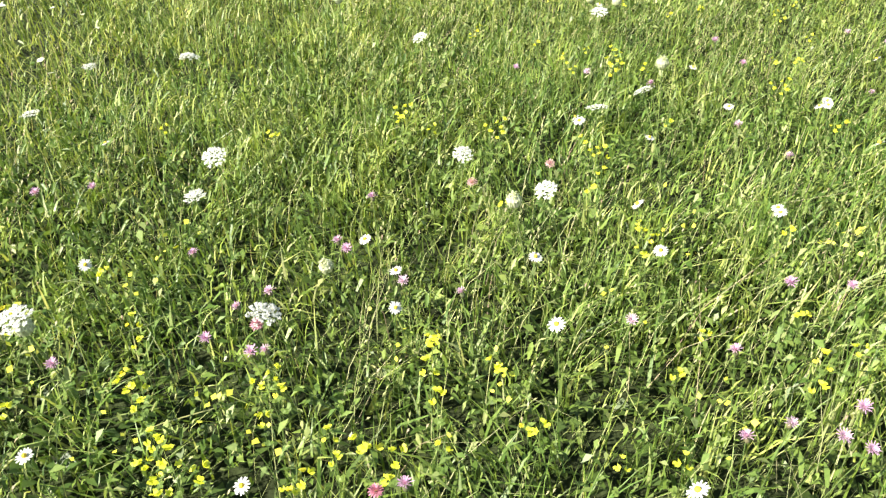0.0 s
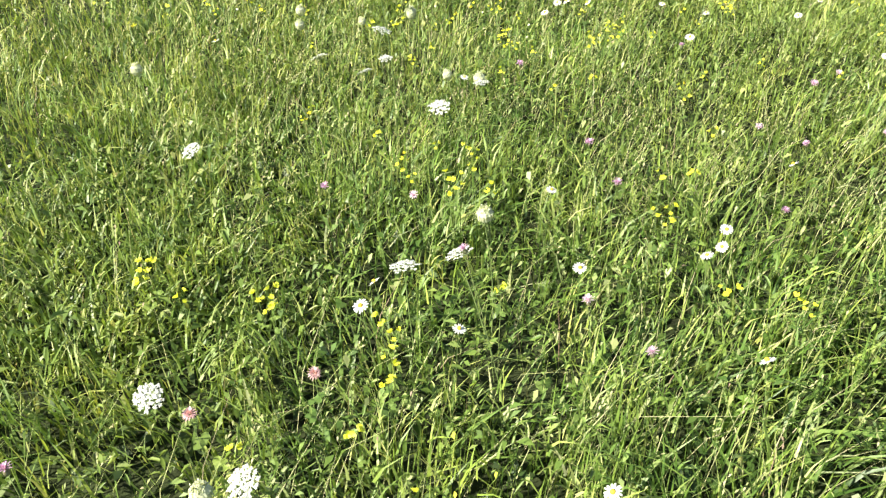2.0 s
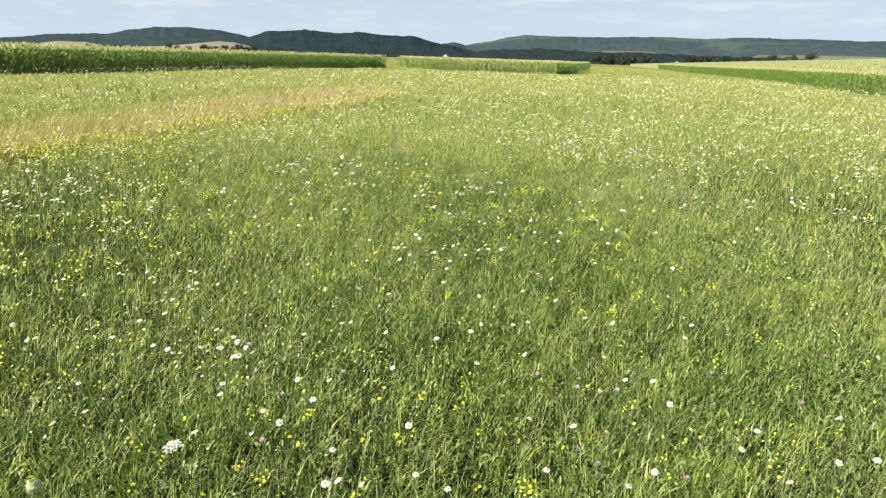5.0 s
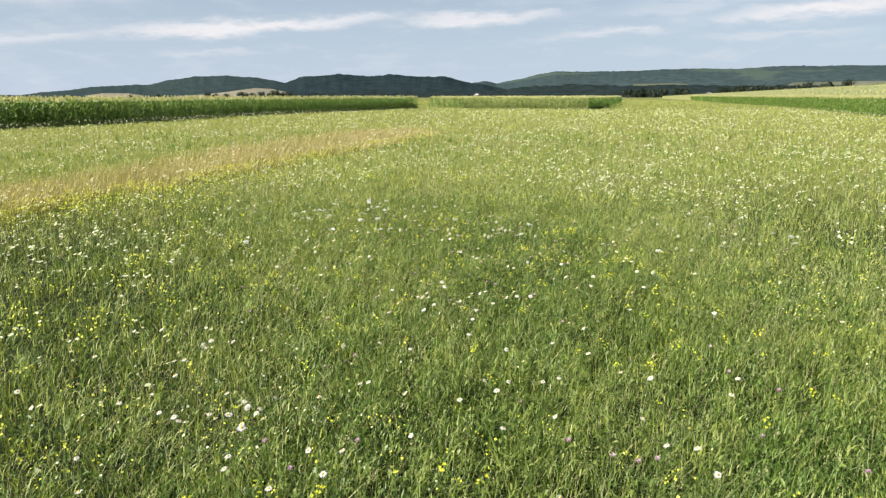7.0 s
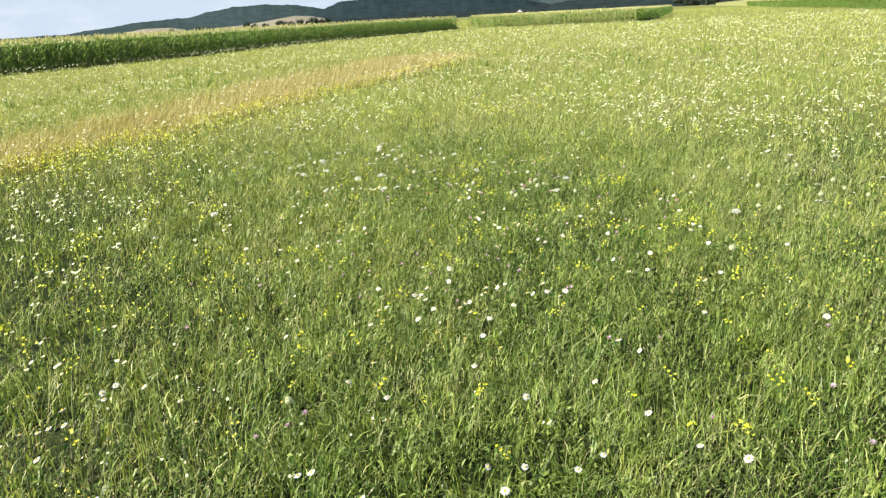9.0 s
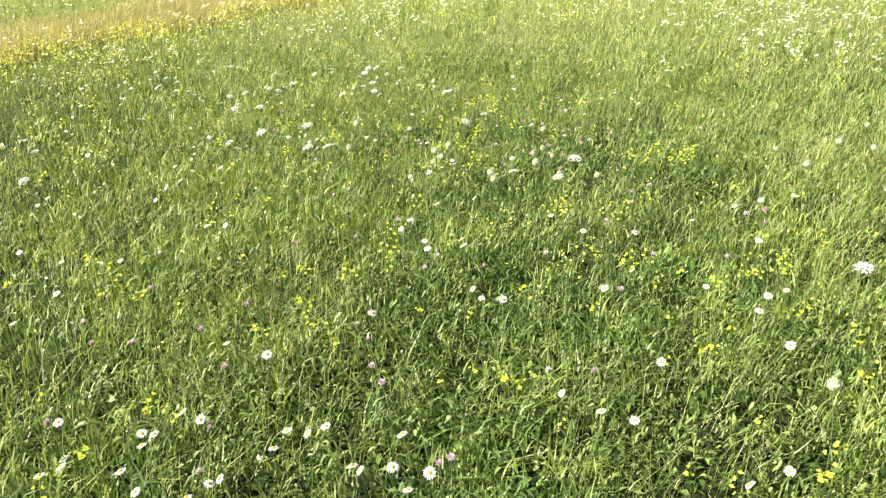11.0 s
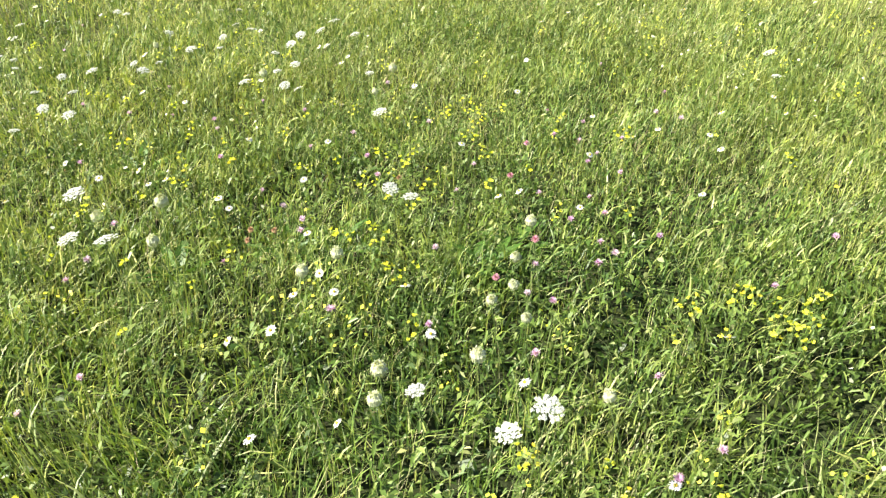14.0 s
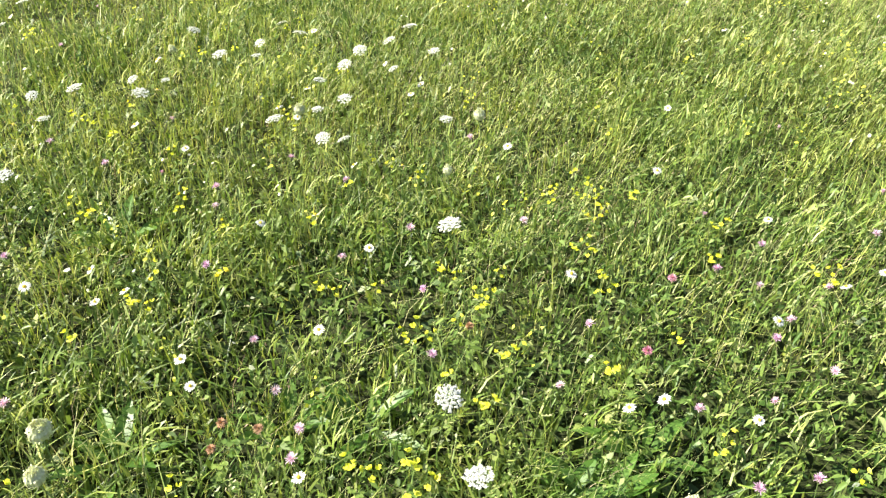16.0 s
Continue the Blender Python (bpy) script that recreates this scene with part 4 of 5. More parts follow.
# heads whose height is known too: x, y, z
TALL_CARROT_A = [(-0.03, 1.89, 0.26), (-0.23, 2.12, 0.46), (0.65, 2.29, 0.38), (0.42, 2.47, 0.39), (0.89, 3.02, 0.29), (-1.08, 3.28, 0.36), (-0.70, 3.34, 0.38), (0.22, 3.44, 0.41), (-0.78, 3.57, 0.29), (0.95, 3.70, 0.42), (1.10, 3.80, 0.46), (0.52, 4.07, 0.45), (0.67, 4.15, 0.36), (0.72, 4.30, 0.46), (0.70, 4.37, 0.65), (-0.75, 10.77, 0.28), (-0.26, 11.00, 0.42), (3.03, 11.54, 0.51), (2.94, 11.56, 0.39), (2.67, 11.63, 0.39), (-0.82, 11.75, 0.38), (0.97, 11.77, 0.54), (1.16, 12.09, 0.50), (2.36, 12.43, 0.52), (0.39, 12.58, 0.44), (2.16, 12.68, 0.39), (0.43, 12.85, 0.42), (1.90, 13.23, 0.48), (-0.03, 13.37, 0.30), (1.14, 13.67, 0.37)]
TALL_CARROT_B = [(1.15, 13.82, 0.30), (0.78, 13.85, 0.29), (0.89, 14.04, 0.41), (1.43, 14.16, 0.31), (0.86, 14.27, 0.40), (-1.33, 14.32, 0.31), (0.06, 14.34, 0.27), (0.24, 14.42, 0.27), (0.84, 14.43, 0.41), (0.82, 14.76, 0.35), (0.83, 14.97, 0.36), (-0.36, 16.22, 0.37)]
TALL_CARROT_PLACES = TALL_CARROT_A + TALL_CARROT_B
TALL_NEST_A = [(1.08, 3.02, 0.45), (0.82, 4.53, 0.45), (0.55, 4.75, 0.55), (2.78, 11.83, 0.38), (3.17, 11.87, 0.30), (1.52, 12.11, 0.51), (2.68, 12.72, 0.14), (1.73, 13.59, 0.43)]
TALL_NEST_PLACES = TALL_NEST_A
TALL_DAISY_A = [(0.64, 1.73, 0.39), (0.28, 1.90, 0.28), (0.61, 2.01, 0.35), (0.91, 2.05, 0.35), (0.90, 2.27, 0.35), (1.26, 2.27, 0.34), (1.31, 2.36, 0.27), (1.67, 2.62, 0.35), (1.02, 2.77, 0.29), (0.79, 2.81, 0.34), (0.81, 2.99, 0.27), (1.32, 3.00, 0.30), (1.70, 3.14, 0.24), (1.76, 3.22, 0.21), (1.29, 3.39, 0.29), (1.83, 3.39, 0.15), (2.14, 3.69, 0.21), (-0.02, 4.56, 0.34), (2.83, 4.58, 0.23), (3.38, 4.83, 0.32), (2.19, 5.05, 0.27), (2.67, 5.15, 0.22), (2.92, 5.29, 0.28), (1.51, 5.33, 0.36), (2.42, 5.59, 0.37), (1.24, 5.59, 0.35), (0.98, 5.95, 0.53), (3.16, 6.04, 0.37), (1.76, 6.32, 0.31), (0.56, 6.46, 0.33)]
TALL_DAISY_B = [(0.82, 6.55, 0.27), (2.57, 6.65, 0.26), (3.61, 6.77, 0.33), (2.03, 6.80, 0.30), (0.95, 6.83, 0.30), (-0.03, 6.96, 0.22), (0.06, 7.06, 0.21), (2.35, 7.16, 0.26), (2.69, 7.27, 0.24), (2.91, 7.41, 0.36), (2.39, 7.71, 0.28), (0.64, 7.82, 0.25), (1.48, 7.98, 0.24), (1.92, 8.62, 0.23), (1.84, 8.90, 0.34), (1.51, 9.03, 0.37), (1.97, 9.13, 0.37), (2.35, 9.27, 0.29), (3.80, 9.28, 0.32), (3.12, 9.48, 0.37), (3.26, 9.58, 0.24), (2.32, 9.89, 0.36), (2.83, 10.06, 0.38), (3.84, 10.16, 0.36), (3.89, 10.28, 0.37), (2.18, 10.82, 0.33), (2.16, 11.06, 0.28), (3.11, 11.13, 0.24), (0.49, 11.19, 0.26), (1.27, 11.43, 0.30)]
TALL_DAISY_C = [(2.23, 11.47, 0.22), (2.43, 11.61, 0.21), (3.37, 11.69, 0.21), (2.93, 11.82, 0.33), (2.62, 11.86, 0.39), (1.94, 12.39, 0.31), (0.76, 12.60, 0.25), (0.52, 12.67, 0.26), (0.97, 12.68, 0.22), (0.99, 12.78, 0.20), (0.82, 12.80, 0.21), (2.86, 13.21, 0.15), (1.15, 13.25, 0.22), (1.39, 13.88, 0.21), (2.76, 14.24, 0.18), (3.80, 14.60, 0.19), (2.22, 14.88, 0.25), (3.74, 14.88, 0.18), (2.12, 15.89, 0.23)]
TALL_DAISY_PLACES = TALL_DAISY_A + TALL_DAISY_B + TALL_DAISY_C
TALL_PINK_A = [(-0.12, 1.75, 0.31), (1.14, 1.85, 0.41), (0.82, 1.87, 0.28), (0.13, 2.12, 0.30), (0.10, 2.22, 0.26), (0.18, 2.37, 0.31), (1.48, 2.77, 0.23), (1.04, 2.92, 0.42), (1.49, 3.43, 0.29), (2.07, 3.53, 0.12), (1.44, 3.68, 0.30), (2.54, 3.94, 0.29), (2.48, 4.25, 0.29), (2.01, 4.70, 0.24), (2.79, 9.20, 0.27), (1.17, 9.64, 0.26), (1.65, 11.27, 0.32), (1.26, 11.87, 0.28), (1.53, 12.74, 0.24), (2.05, 12.81, 0.37), (1.87, 13.12, 0.30), (2.90, 13.29, 0.17), (1.64, 13.45, 0.24)]
TALL_PINK_PLACES = TALL_PINK_A
TALL_YELLOW_A = [(0.95, 2.35, 0.20), (1.64, 3.37, 0.21), (2.21, 13.66, 0.21)]
TALL_YELLOW_PLACES = TALL_YELLOW_A


# ---- grass and herbs ----
WALK_LINE = np.array([(0.3, 0.8), (1.4, 2.4), (2.3, 4.2), (3.4, 7.5), (3.4, 9.6), (2.9, 11.8), (2.1, 14.6)])
gen = np.random.default_rng(5)


def off_line(p):
    """How far points lie from the line that the walk keeps to."""
    best = np.full(len(p), 1e9)
    for a, b in zip(WALK_LINE[:-1], WALK_LINE[1:]):
        d = b - a
        t = np.clip(((p - a) @ d) / (d @ d), 0, 1)
        best = np.minimum(best, np.hypot(*(p - a - t[:, None] * d).T))
    return best


def sown(x0, x1, y0, y1, per_m2, keep):
    """Random places in a rectangle; keep gives the share that stays, from places and their way off the line."""
    n = int((x1 - x0) * (y1 - y0) * per_m2)
    p = np.stack([gen.uniform(x0, x1, n), gen.uniform(y0, y1, n)], 1)
    d = off_line(p)
    ok = gen.random(n) < keep(p, d)
    return p[ok], d[ok]


def waves(p, scale, seed):
    """A smooth field between -1 and 1 over the ground."""
    r = np.random.default_rng(seed)
    out = np.zeros(len(p))
    for k in range(7):
        w = r.uniform(0, 2 * math.pi)
        f = scale * r.uniform(0.5, 2.0)
        out += np.sin((p[:, 0] * math.cos(w) + p[:, 1] * math.sin(w)) * f + r.uniform(0, 6.3))
    return np.clip(out / 3.0, -1, 1)


def blades(p, height, width, lean, azimuth, rows, lift=0.0):
    """Ribbons with a pointed tip. rows: where along the blade its cross-rows lie; lift: how high on its stalk the blade begins."""
    n = len(p)
    d = np.stack([np.cos(azimuth), np.sin(azimuth), np.zeros(n)], 1)
    face = azimuth + math.pi / 2 + gen.normal(0, 0.7, n)
    side = np.stack([np.cos(face), np.sin(face), np.zeros(n)], 1)
    base = np.concatenate([p, (land(p) + lift)[:, None]], 1)
    verts = []
    for s in rows:
        c = base + d * (height * lean * s**1.8)[:, None]
        c[:, 2] += height * (s - 0.30 * lean * s * s)
        w = (width * 0.5 * (1 - s**1.7) + 0.0003)[:, None]
        if s < 1:
            verts += [c - side * w, c + side * w]
        else:
            verts.append(c)
    v = np.stack(verts, 1)
    m, k = v.shape[1], np.arange(n)[:, None] * v.shape[1]
    quads = [k + np.array([[2 * i, 2 * i + 1, 2 * i + 3, 2 * i + 2]]) for i in range(len(rows) - 2)]
    tris = k + np.array([[m - 3, m - 2, m - 1]])
    return v.reshape(-1, 3), quads, tris


def blade_mesh(name, groups, material):
    """One mesh from several sets of blades."""
    verts, faces, at = [], [], 0
    for v, quads, tris in groups:
        verts.append(v)
        faces += [q + at for q in quads] + [tris + at]
        at += len(v)
    return sheet(name, np.concatenate(verts), faces, material)


def leaf_mesh(name, centre, way, size, breadth, tilt, material, plain=False):
    """Small pointed leaves, folded along the midrib: six-cornered, in two halves."""
    n = len(centre)
    d = np.stack([np.cos(way) * np.cos(tilt), np.sin(way) * np.cos(tilt), np.sin(tilt)], 1)
    s = np.stack([-np.sin(way), np.cos(way), gen.normal(0, 0.35, n)], 1)
    up = np.stack([np.zeros(n), np.zeros(n), np.ones(n)], 1)
    half = (size * 0.5)[:, None]
    wide = (size * breadth * 0.5)[:, None]
    a, b = centre - d * half - up * half * 0.15, centre + d * half - up * half * 0.3
    rim = [centre + s * wide * k + up * wide * 0.35 + d * half * f for k, f in ((1, -0.35), (0.85, 0.35), (-0.85, 0.35), (-1, -0.35))]
    if plain:
        v = np.stack([a, (rim[0] + rim[1]) / 2, b, (rim[2] + rim[3]) / 2], 1).reshape(-1, 3)
        return sheet(name, v, np.arange(n * 4).reshape(-1, 4), material)
    v = np.stack([a, rim[0], rim[1], b, rim[2], rim[3]], 1).reshape(-1, 3)
    k = np.arange(n)[:, None] * 6
    return sheet(name, v, np.concatenate([k + np.array([[0, 1, 2, 3]]), k + np.array([[0, 3, 4, 5]])]), material)


def strip_share(p):
    """1 inside the strip of ripe dry grass, 0 outside it, with a frayed edge."""
    x = p[:, 0] + 0.3 * waves(p, 1.5, 71) + gen.normal(0, 0.38, len(p))
    return ((x < np.interp(p[:, 1], STRIP_Y, STRIP_NEAR)) & (x > np.interp(p[:, 1], STRIP_Y, STRIP_FAR)) & (p[:, 1] < 46)).astype(float)


def beside_strip(p):
    """1 in the yellow-flowered band along the near side of the dry strip."""
    x = p[:, 0] - np.interp(p[:, 1], STRIP_Y, STRIP_NEAR)
    return ((x > 0.15) & (x < 2.6) & (p[:, 1] < 42)).astype(float) * np.clip(1 - x / 2.6, 0, 1)


# tall leaning grass, thickest beside the walk
def thick(p, d):
    return np.clip((2.3 / np.maximum(d, 2.3)) ** 1.45, 0.0, 1) * (0.8 + 0.2 * waves(p, 1.6, 3)) * np.clip(0.80 + 0.35 * waves(p, 9.0, 5), 0.4, 1)


def herby(p):
    """Where herbs crowd out the grass."""
    return np.clip(0.5 + 0.9 * waves(p, 1.4, 33), 0, 1)


near, nd = sown(-13, 17, 0.6, 30, 1250, lambda p, d: thick(p, d) * (1 - 0.35 * strip_share(p)) * (1 - 0.45 * herby(p)))
tuft = 0.55 * waves(near, 9.0, 5) + 0.45 * waves(near, 30.0, 9) + 0.25 * waves(near, 3.0, 8)
size = np.clip(0.20 + 0.05 * gen.normal(0, 1, len(near)) + 0.055 * tuft, 0.08, 0.34)
wide = (0.0022 + 0.0046 * gen.random(len(near)) ** 1.8) * (1 + nd * 0.08)
turn = 0.25 + gen.normal(0, 0.9, len(near)) + 3.0 * waves(near, 7.0, 21)
lean = np.abs(0.48 + 0.42 * gen.normal(0, 1, len(near))) * np.clip(1 + 0.5 * waves(near, 8.0, 25), 0.5, 1.6)
# more lighter blades farther off, putting the sunlit tips seen there into colour
paled = gen.random(len(near)) < np.clip((nd - 1.4) / 9.0 + 0.24 + 0.28 * np.clip((near[:, 1] - 6.5) / 6, 0, 1) + 0.3 * np.clip((near[:, 1] - 10.5) / 5, 0, 1), 0.24, 0.92)
arched = (lean > 0.5) & (nd < 2.4)
close, middle, off = arched & ~paled, ~arched & ~paled, paled
sets = []
for sel, rows in ((close, (0, 0.4, 0.75, 1.0)), (middle, (0, 0.55, 1.0)), (off, (0, 0.55, 1.0))):
    sets.append(blades(near[sel], size[sel], wide[sel], lean[sel], turn[sel], rows))
# short leaves held out from the stalks at all heights, in tufts with gaps between
tips, tips_d = sown(-13, 17, 0.6, 30, 1700, lambda p, d: thick(p, d) * (1 - 0.35 * strip_share(p)) * np.clip(0.55 + 0.55 * waves(p, 26.0, 7) + 0.35 * waves(p, 9.0, 5), 0.06, 1))
tip_tuft = np.clip(0.5 + 0.4 * waves(tips, 26.0, 7) + 0.35 * waves(tips, 9.0, 5), 0.1, 1)
tip_len = gen.uniform(0.035, 0.095, len(tips)) * (1 + 0.03 * tips_d)
tip_wide = gen.uniform(0.003, 0.008, len(tips)) * (1 + 0.10 * tips_d)
tip_turn = 0.25 + gen.normal(0, 1.3, len(tips)) + 3.0 * waves(tips, 7.0, 21)
tip_lift = 0.02 + (0.15 + 0.85 * gen.random(len(tips)) ** 0.7) * 0.25 * tip_tuft
# sunlit look put into the short leaves' colour too, growing with distance
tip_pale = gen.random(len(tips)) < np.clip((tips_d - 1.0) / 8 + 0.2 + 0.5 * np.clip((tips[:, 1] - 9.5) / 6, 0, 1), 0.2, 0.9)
tip_sets = [blades(tips[q], tip_len[q], tip_wide[q], np.abs(gen.normal(0.75, 0.5, int(q.sum()))), tip_turn[q], (0, 0.5, 1.0), tip_lift[q]) for q in (~tip_pale, tip_pale)]
sets = [*sets[:2], tip_sets[0], sets[2], tip_sets[1]]
# the meadow goes on behind the start of the walk
back, back_d = sown(-13, 17, -9, 0.6, 520, lambda p, d: np.clip((2.4 / np.maximum(d, 2.4)) ** 1.2, 0, 1) * np.clip(0.8 + 0.35 * waves(p, 9.0, 5), 0.4, 1))
sets.insert(0, blades(back, gen.uniform(0.12, 0.28, len(back)), (0.004 + 0.006 * gen.random(len(back))) * (1 + 0.15 * back_d), gen.uniform(0.1, 0.9, len(back)), 0.25 + gen.normal(0, 1.5, len(back)), (0, 0.55, 1.0)))
stuff("meadow_grass", blade_mesh("meadow_grass", sets[:4], GRASS), "thick bright green meadow grass leaning in the sun", "grass")
stuff("pale_meadow_grass", blade_mesh("pale_meadow_grass", sets[4:], GRASS_LIT), "grass mixed into the meadow, coloured paler for its sunlit tips", "grass")

# far meadow: wider tufts
far_p, far_d = sown(-60, 70, 14, 110, 12, lambda p, d: np.clip((d / 12 - 0.5), 0, 1) * np.clip(34 / np.maximum(d, 34), 0, 1) * (1 - strip_share(p)) * in_meadow(p))
far_set = blades(far_p, gen.uniform(0.10, 0.26, len(far_p)) * (1 + 0.45 * waves(far_p, 3.5, 14)), 0.005 + 0.0007 * far_d, np.clip(0.6 + 0.35 * gen.normal(0, 1, len(far_p)), 0, 1.5), 0.3 + gen.normal(0, 1.2, len(far_p)), (0, 0.55, 1.0))
end_p, _ = sown(-5, 95, 105, 330, 1.1, lambda p, d: in_meadow(p))
end_set = blades(end_p, gen.uniform(0.12, 0.34, len(end_p)), gen.uniform(0.06, 0.12, len(end_p)), gen.uniform(0.2, 1.0, len(end_p)), 0.3 + gen.normal(0, 1.2, len(end_p)), (0, 0.55, 1.0))
tus, tus_d = sown(-16, 22, 4, 46, 6.5, lambda p, d: np.clip((d - 1.6) / 2, 0, 1) * np.clip(9 / np.maximum(d, 9), 0, 1) * np.clip(0.5 + 0.7 * waves(p, 0.8, 15), 0.08, 1) * (1 - strip_share(p)) * in_meadow(p))
tk = np.repeat(np.arange(len(tus)), 9)
tus_p = tus[tk] + gen.normal(0, 0.028, (len(tk), 2)) * (1 + 0.05 * tus_d[tk])[:, None]
tus_set = blades(tus_p, gen.uniform(0.14, 0.32, len(tk)), 0.004 + 0.0006 * tus_d[tk], np.abs(gen.normal(0.25, 0.2, len(tk))), gen.uniform(0, 6.3, len(tk)), (0, 0.55, 1.0))
stuff("grass_tussocks", blade_mesh("grass_tussocks", [tus_set], GRASS), "taller dark and bright tussocks standing out of the meadow", "grass")
stuff("distant_grass", blade_mesh("distant_grass", [far_set, end_set], GRASS_DISTANT), "grass of the open meadow farther off, hazy sunlit paleness put into its colour", "grass")

# herbs between the grass: leafy stems that stand in groups
hp, hd = sown(-4, 8, 0.6, 18, 215, lambda p, d: np.clip((2.3 / np.maximum(d, 2.3)) ** 3.2, 0, 1) * (0.35 + 0.60 * herby(p)))
per = 5
hr = np.repeat(np.arange(len(hp)), per)
hn = len(hr)
stem_h = (gen.uniform(0.07, 0.21, len(hp)) * (1 + 0.3 * waves(hp, 12.0, 34)))[hr]
level = (np.tile(np.arange(per), len(hp)) + gen.random(hn)) / per
way = np.tile(np.arange(per), len(hp)) * 2.4 + gen.uniform(0, 6.3, len(hp))[hr] + gen.normal(0, 0.4, hn)
hs = (0.024 + 0.040 * gen.random(len(hp))[hr] ** 1.4) * (1.15 - 0.45 * level) * (1 + hd[hr] * 0.09)
ht = gen.normal(0.75, 0.35, hn) + 0.35 * level
centre = np.concatenate([hp[hr], (SOIL + 0.02 + (stem_h + 0.06) * level)[:, None]], 1)
centre[:, 0] += np.cos(way) * hs * 0.55 + 0.04 * level * level
centre[:, 1] += np.sin(way) * hs * 0.55
stuff("herb_leaves", leaf_mesh("herb_leaves", centre, way, hs, (0.12 + 0.20 * gen.random(len(hp)))[hr], ht, HERB), "leafy green herbs and clover among the grass", "herbs")

# broad soft leaflets of clover, vetch and sorrel, held level with the grass tips
cl, cl_d = sown(-3, 7, 0.6, 17, 900, lambda p, d: np.clip((1.9 / np.maximum(d, 1.9)) ** 3.0, 0, 1) * np.clip(0.42 + 0.75 * waves(p, 13.0, 36) + 0.4 * waves(p, 2.4, 37), 0.0, 1))
cl_n = len(cl)
cl_z = SOIL + 0.05 + gen.random(cl_n) ** 0.7 * 0.21 * np.clip(0.7 + 0.4 * waves(cl, 13.0, 36), 0.3, 1.1)
stuff("clover_and_vetch_leaves", leaf_mesh("clover_and_vetch_leaves", np.concatenate([cl, cl_z[:, None]], 1), gen.uniform(0, 6.3, cl_n), gen.uniform(0.016, 0.046, cl_n), gen.uniform(0.28, 0.55, cl_n), gen.normal(0.55, 0.45, cl_n), HERB, True), "broad green clover and vetch leaflets between the blades", "herbs")

# fine-leaved herbs: bedstraw, yarrow, vetch, with many small leaflets up the stem
fp, fd = sown(-4, 8, 0.6, 18, 150, lambda p, d: np.clip((2.0 / np.maximum(d, 2.0)) ** 3.0, 0, 1) * np.clip(0.5 + 1.0 * waves(p, 4.0, 35), 0.05, 1))
fk, fstep = np.repeat(np.arange(len(fp)), 12), np.tile(np.arange(12), len(fp))
fl = (fstep + gen.random(len(fk))) / 12
fw, flean = fstep * 1.9 + gen.uniform(0, 6.3, len(fp))[fk], gen.uniform(0.1, 0.9, len(fp))[fk]
fh, fa = gen.uniform(0.10, 0.24, len(fp))[fk], (0.3 + gen.normal(0, 1.2, len(fp)))[fk]
fs = gen.uniform(0.012, 0.024, len(fp))[fk] * (1.2 - 0.6 * fl)
fc = np.stack([fp[fk, 0] + np.cos(fa) * fh * flean * fl ** 1.6 + np.cos(fw) * fs * 0.6, fp[fk, 1] + np.sin(fa) * fh * flean * fl ** 1.6 + np.sin(fw) * fs * 0.6, SOIL + 0.02 + (fh + 0.06) * fl * (1 - 0.25 * flean * fl)], 1)
stuff("fine_herb_leaves", leaf_mesh("fine_herb_leaves", fc, fw, fs, gen.uniform(0.22, 0.5, len(fp))[fk], gen.normal(0.35, 0.35, len(fk)), HERB, True), "fine-leaved bedstraw and vetch woven through the grass", "herbs")
fine_stems = blades(fp, gen.uniform(0.16, 0.30, len(fp)), np.full(len(fp), 0.0022), gen.uniform(0.1, 0.9, len(fp)), 0.3 + gen.normal(0, 1.2, len(fp)), (0, 0.55, 1.0))
stuff("herb_stems", blade_mesh("herb_stems", [fine_stems], SEEDY), "thin pale herb stems among the grass", "herbs")

# long narrow leaves of plantain and dock, standing up in loose groups
lp, ld = sown(-4, 8, 0.6, 18, 900, lambda p, d: thick(p, d) * np.clip(0.35 + 0.8 * waves(p, 2.8, 41), 0.04, 1))
lset = blades(lp, gen.uniform(0.11, 0.24, len(lp)), gen.uniform(0.007, 0.016, len(lp)), gen.uniform(0.3, 1.2, len(lp)), 0.2 + gen.normal(0, 2.2, len(lp)), (0, 0.45, 1.0))
stuff("plantain_leaves", blade_mesh("plantain_leaves", [lset], HERB), "long green plantain leaves in loose groups", "herbs")

# low leaves that close the ground under the taller growth; gap shade is in their colour
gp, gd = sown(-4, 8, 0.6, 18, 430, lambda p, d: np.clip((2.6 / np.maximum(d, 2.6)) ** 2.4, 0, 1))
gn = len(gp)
stuff("low_leaves", leaf_mesh("low_leaves", np.concatenate([gp, (SOIL + gen.uniform(0.008, 0.06, gn))[:, None]], 1), gen.uniform(0, 6.3, gn), gen.uniform(0.03, 0.075, gn), gen.uniform(0.3, 0.6, gn), gen.normal(0.15, 0.3, gn), COVER, True), "low dark green leaves covering the soil, darkened for the shaded gaps", "herbs")

# pale flowering stalks that stand over the leaves
sp, sd = sown(-9, 13, 0.6, 26, 150, lambda p, d: np.clip((3 / np.maximum(d, 3)) ** 1.9, 0, 1) * np.clip(0.6 + 0.7 * waves(p, 2.2, 61), 0.1, 1))
sn = len(sp)
sh, sa, sl = gen.uniform(0.22, 0.43, sn), 0.3 + gen.normal(0, 0.8, sn), gen.uniform(0.2, 0.9, sn)
stuff("grass_stalks", blade_mesh("grass_stalks", [blades(sp, sh, 0.0016 * (1 + sd * 0.15), sl, sa, (0, 0.5, 1.0))], SEEDY), "thin pale stalks of flowering grass", "grass")
tip = np.concatenate([sp, land(sp)[:, None]], 1) + np.stack([np.cos(sa) * sh * sl, np.sin(sa) * sh * sl, sh * (1 - 0.30 * sl)], 1)
reps = np.repeat(np.arange(sn), 3)
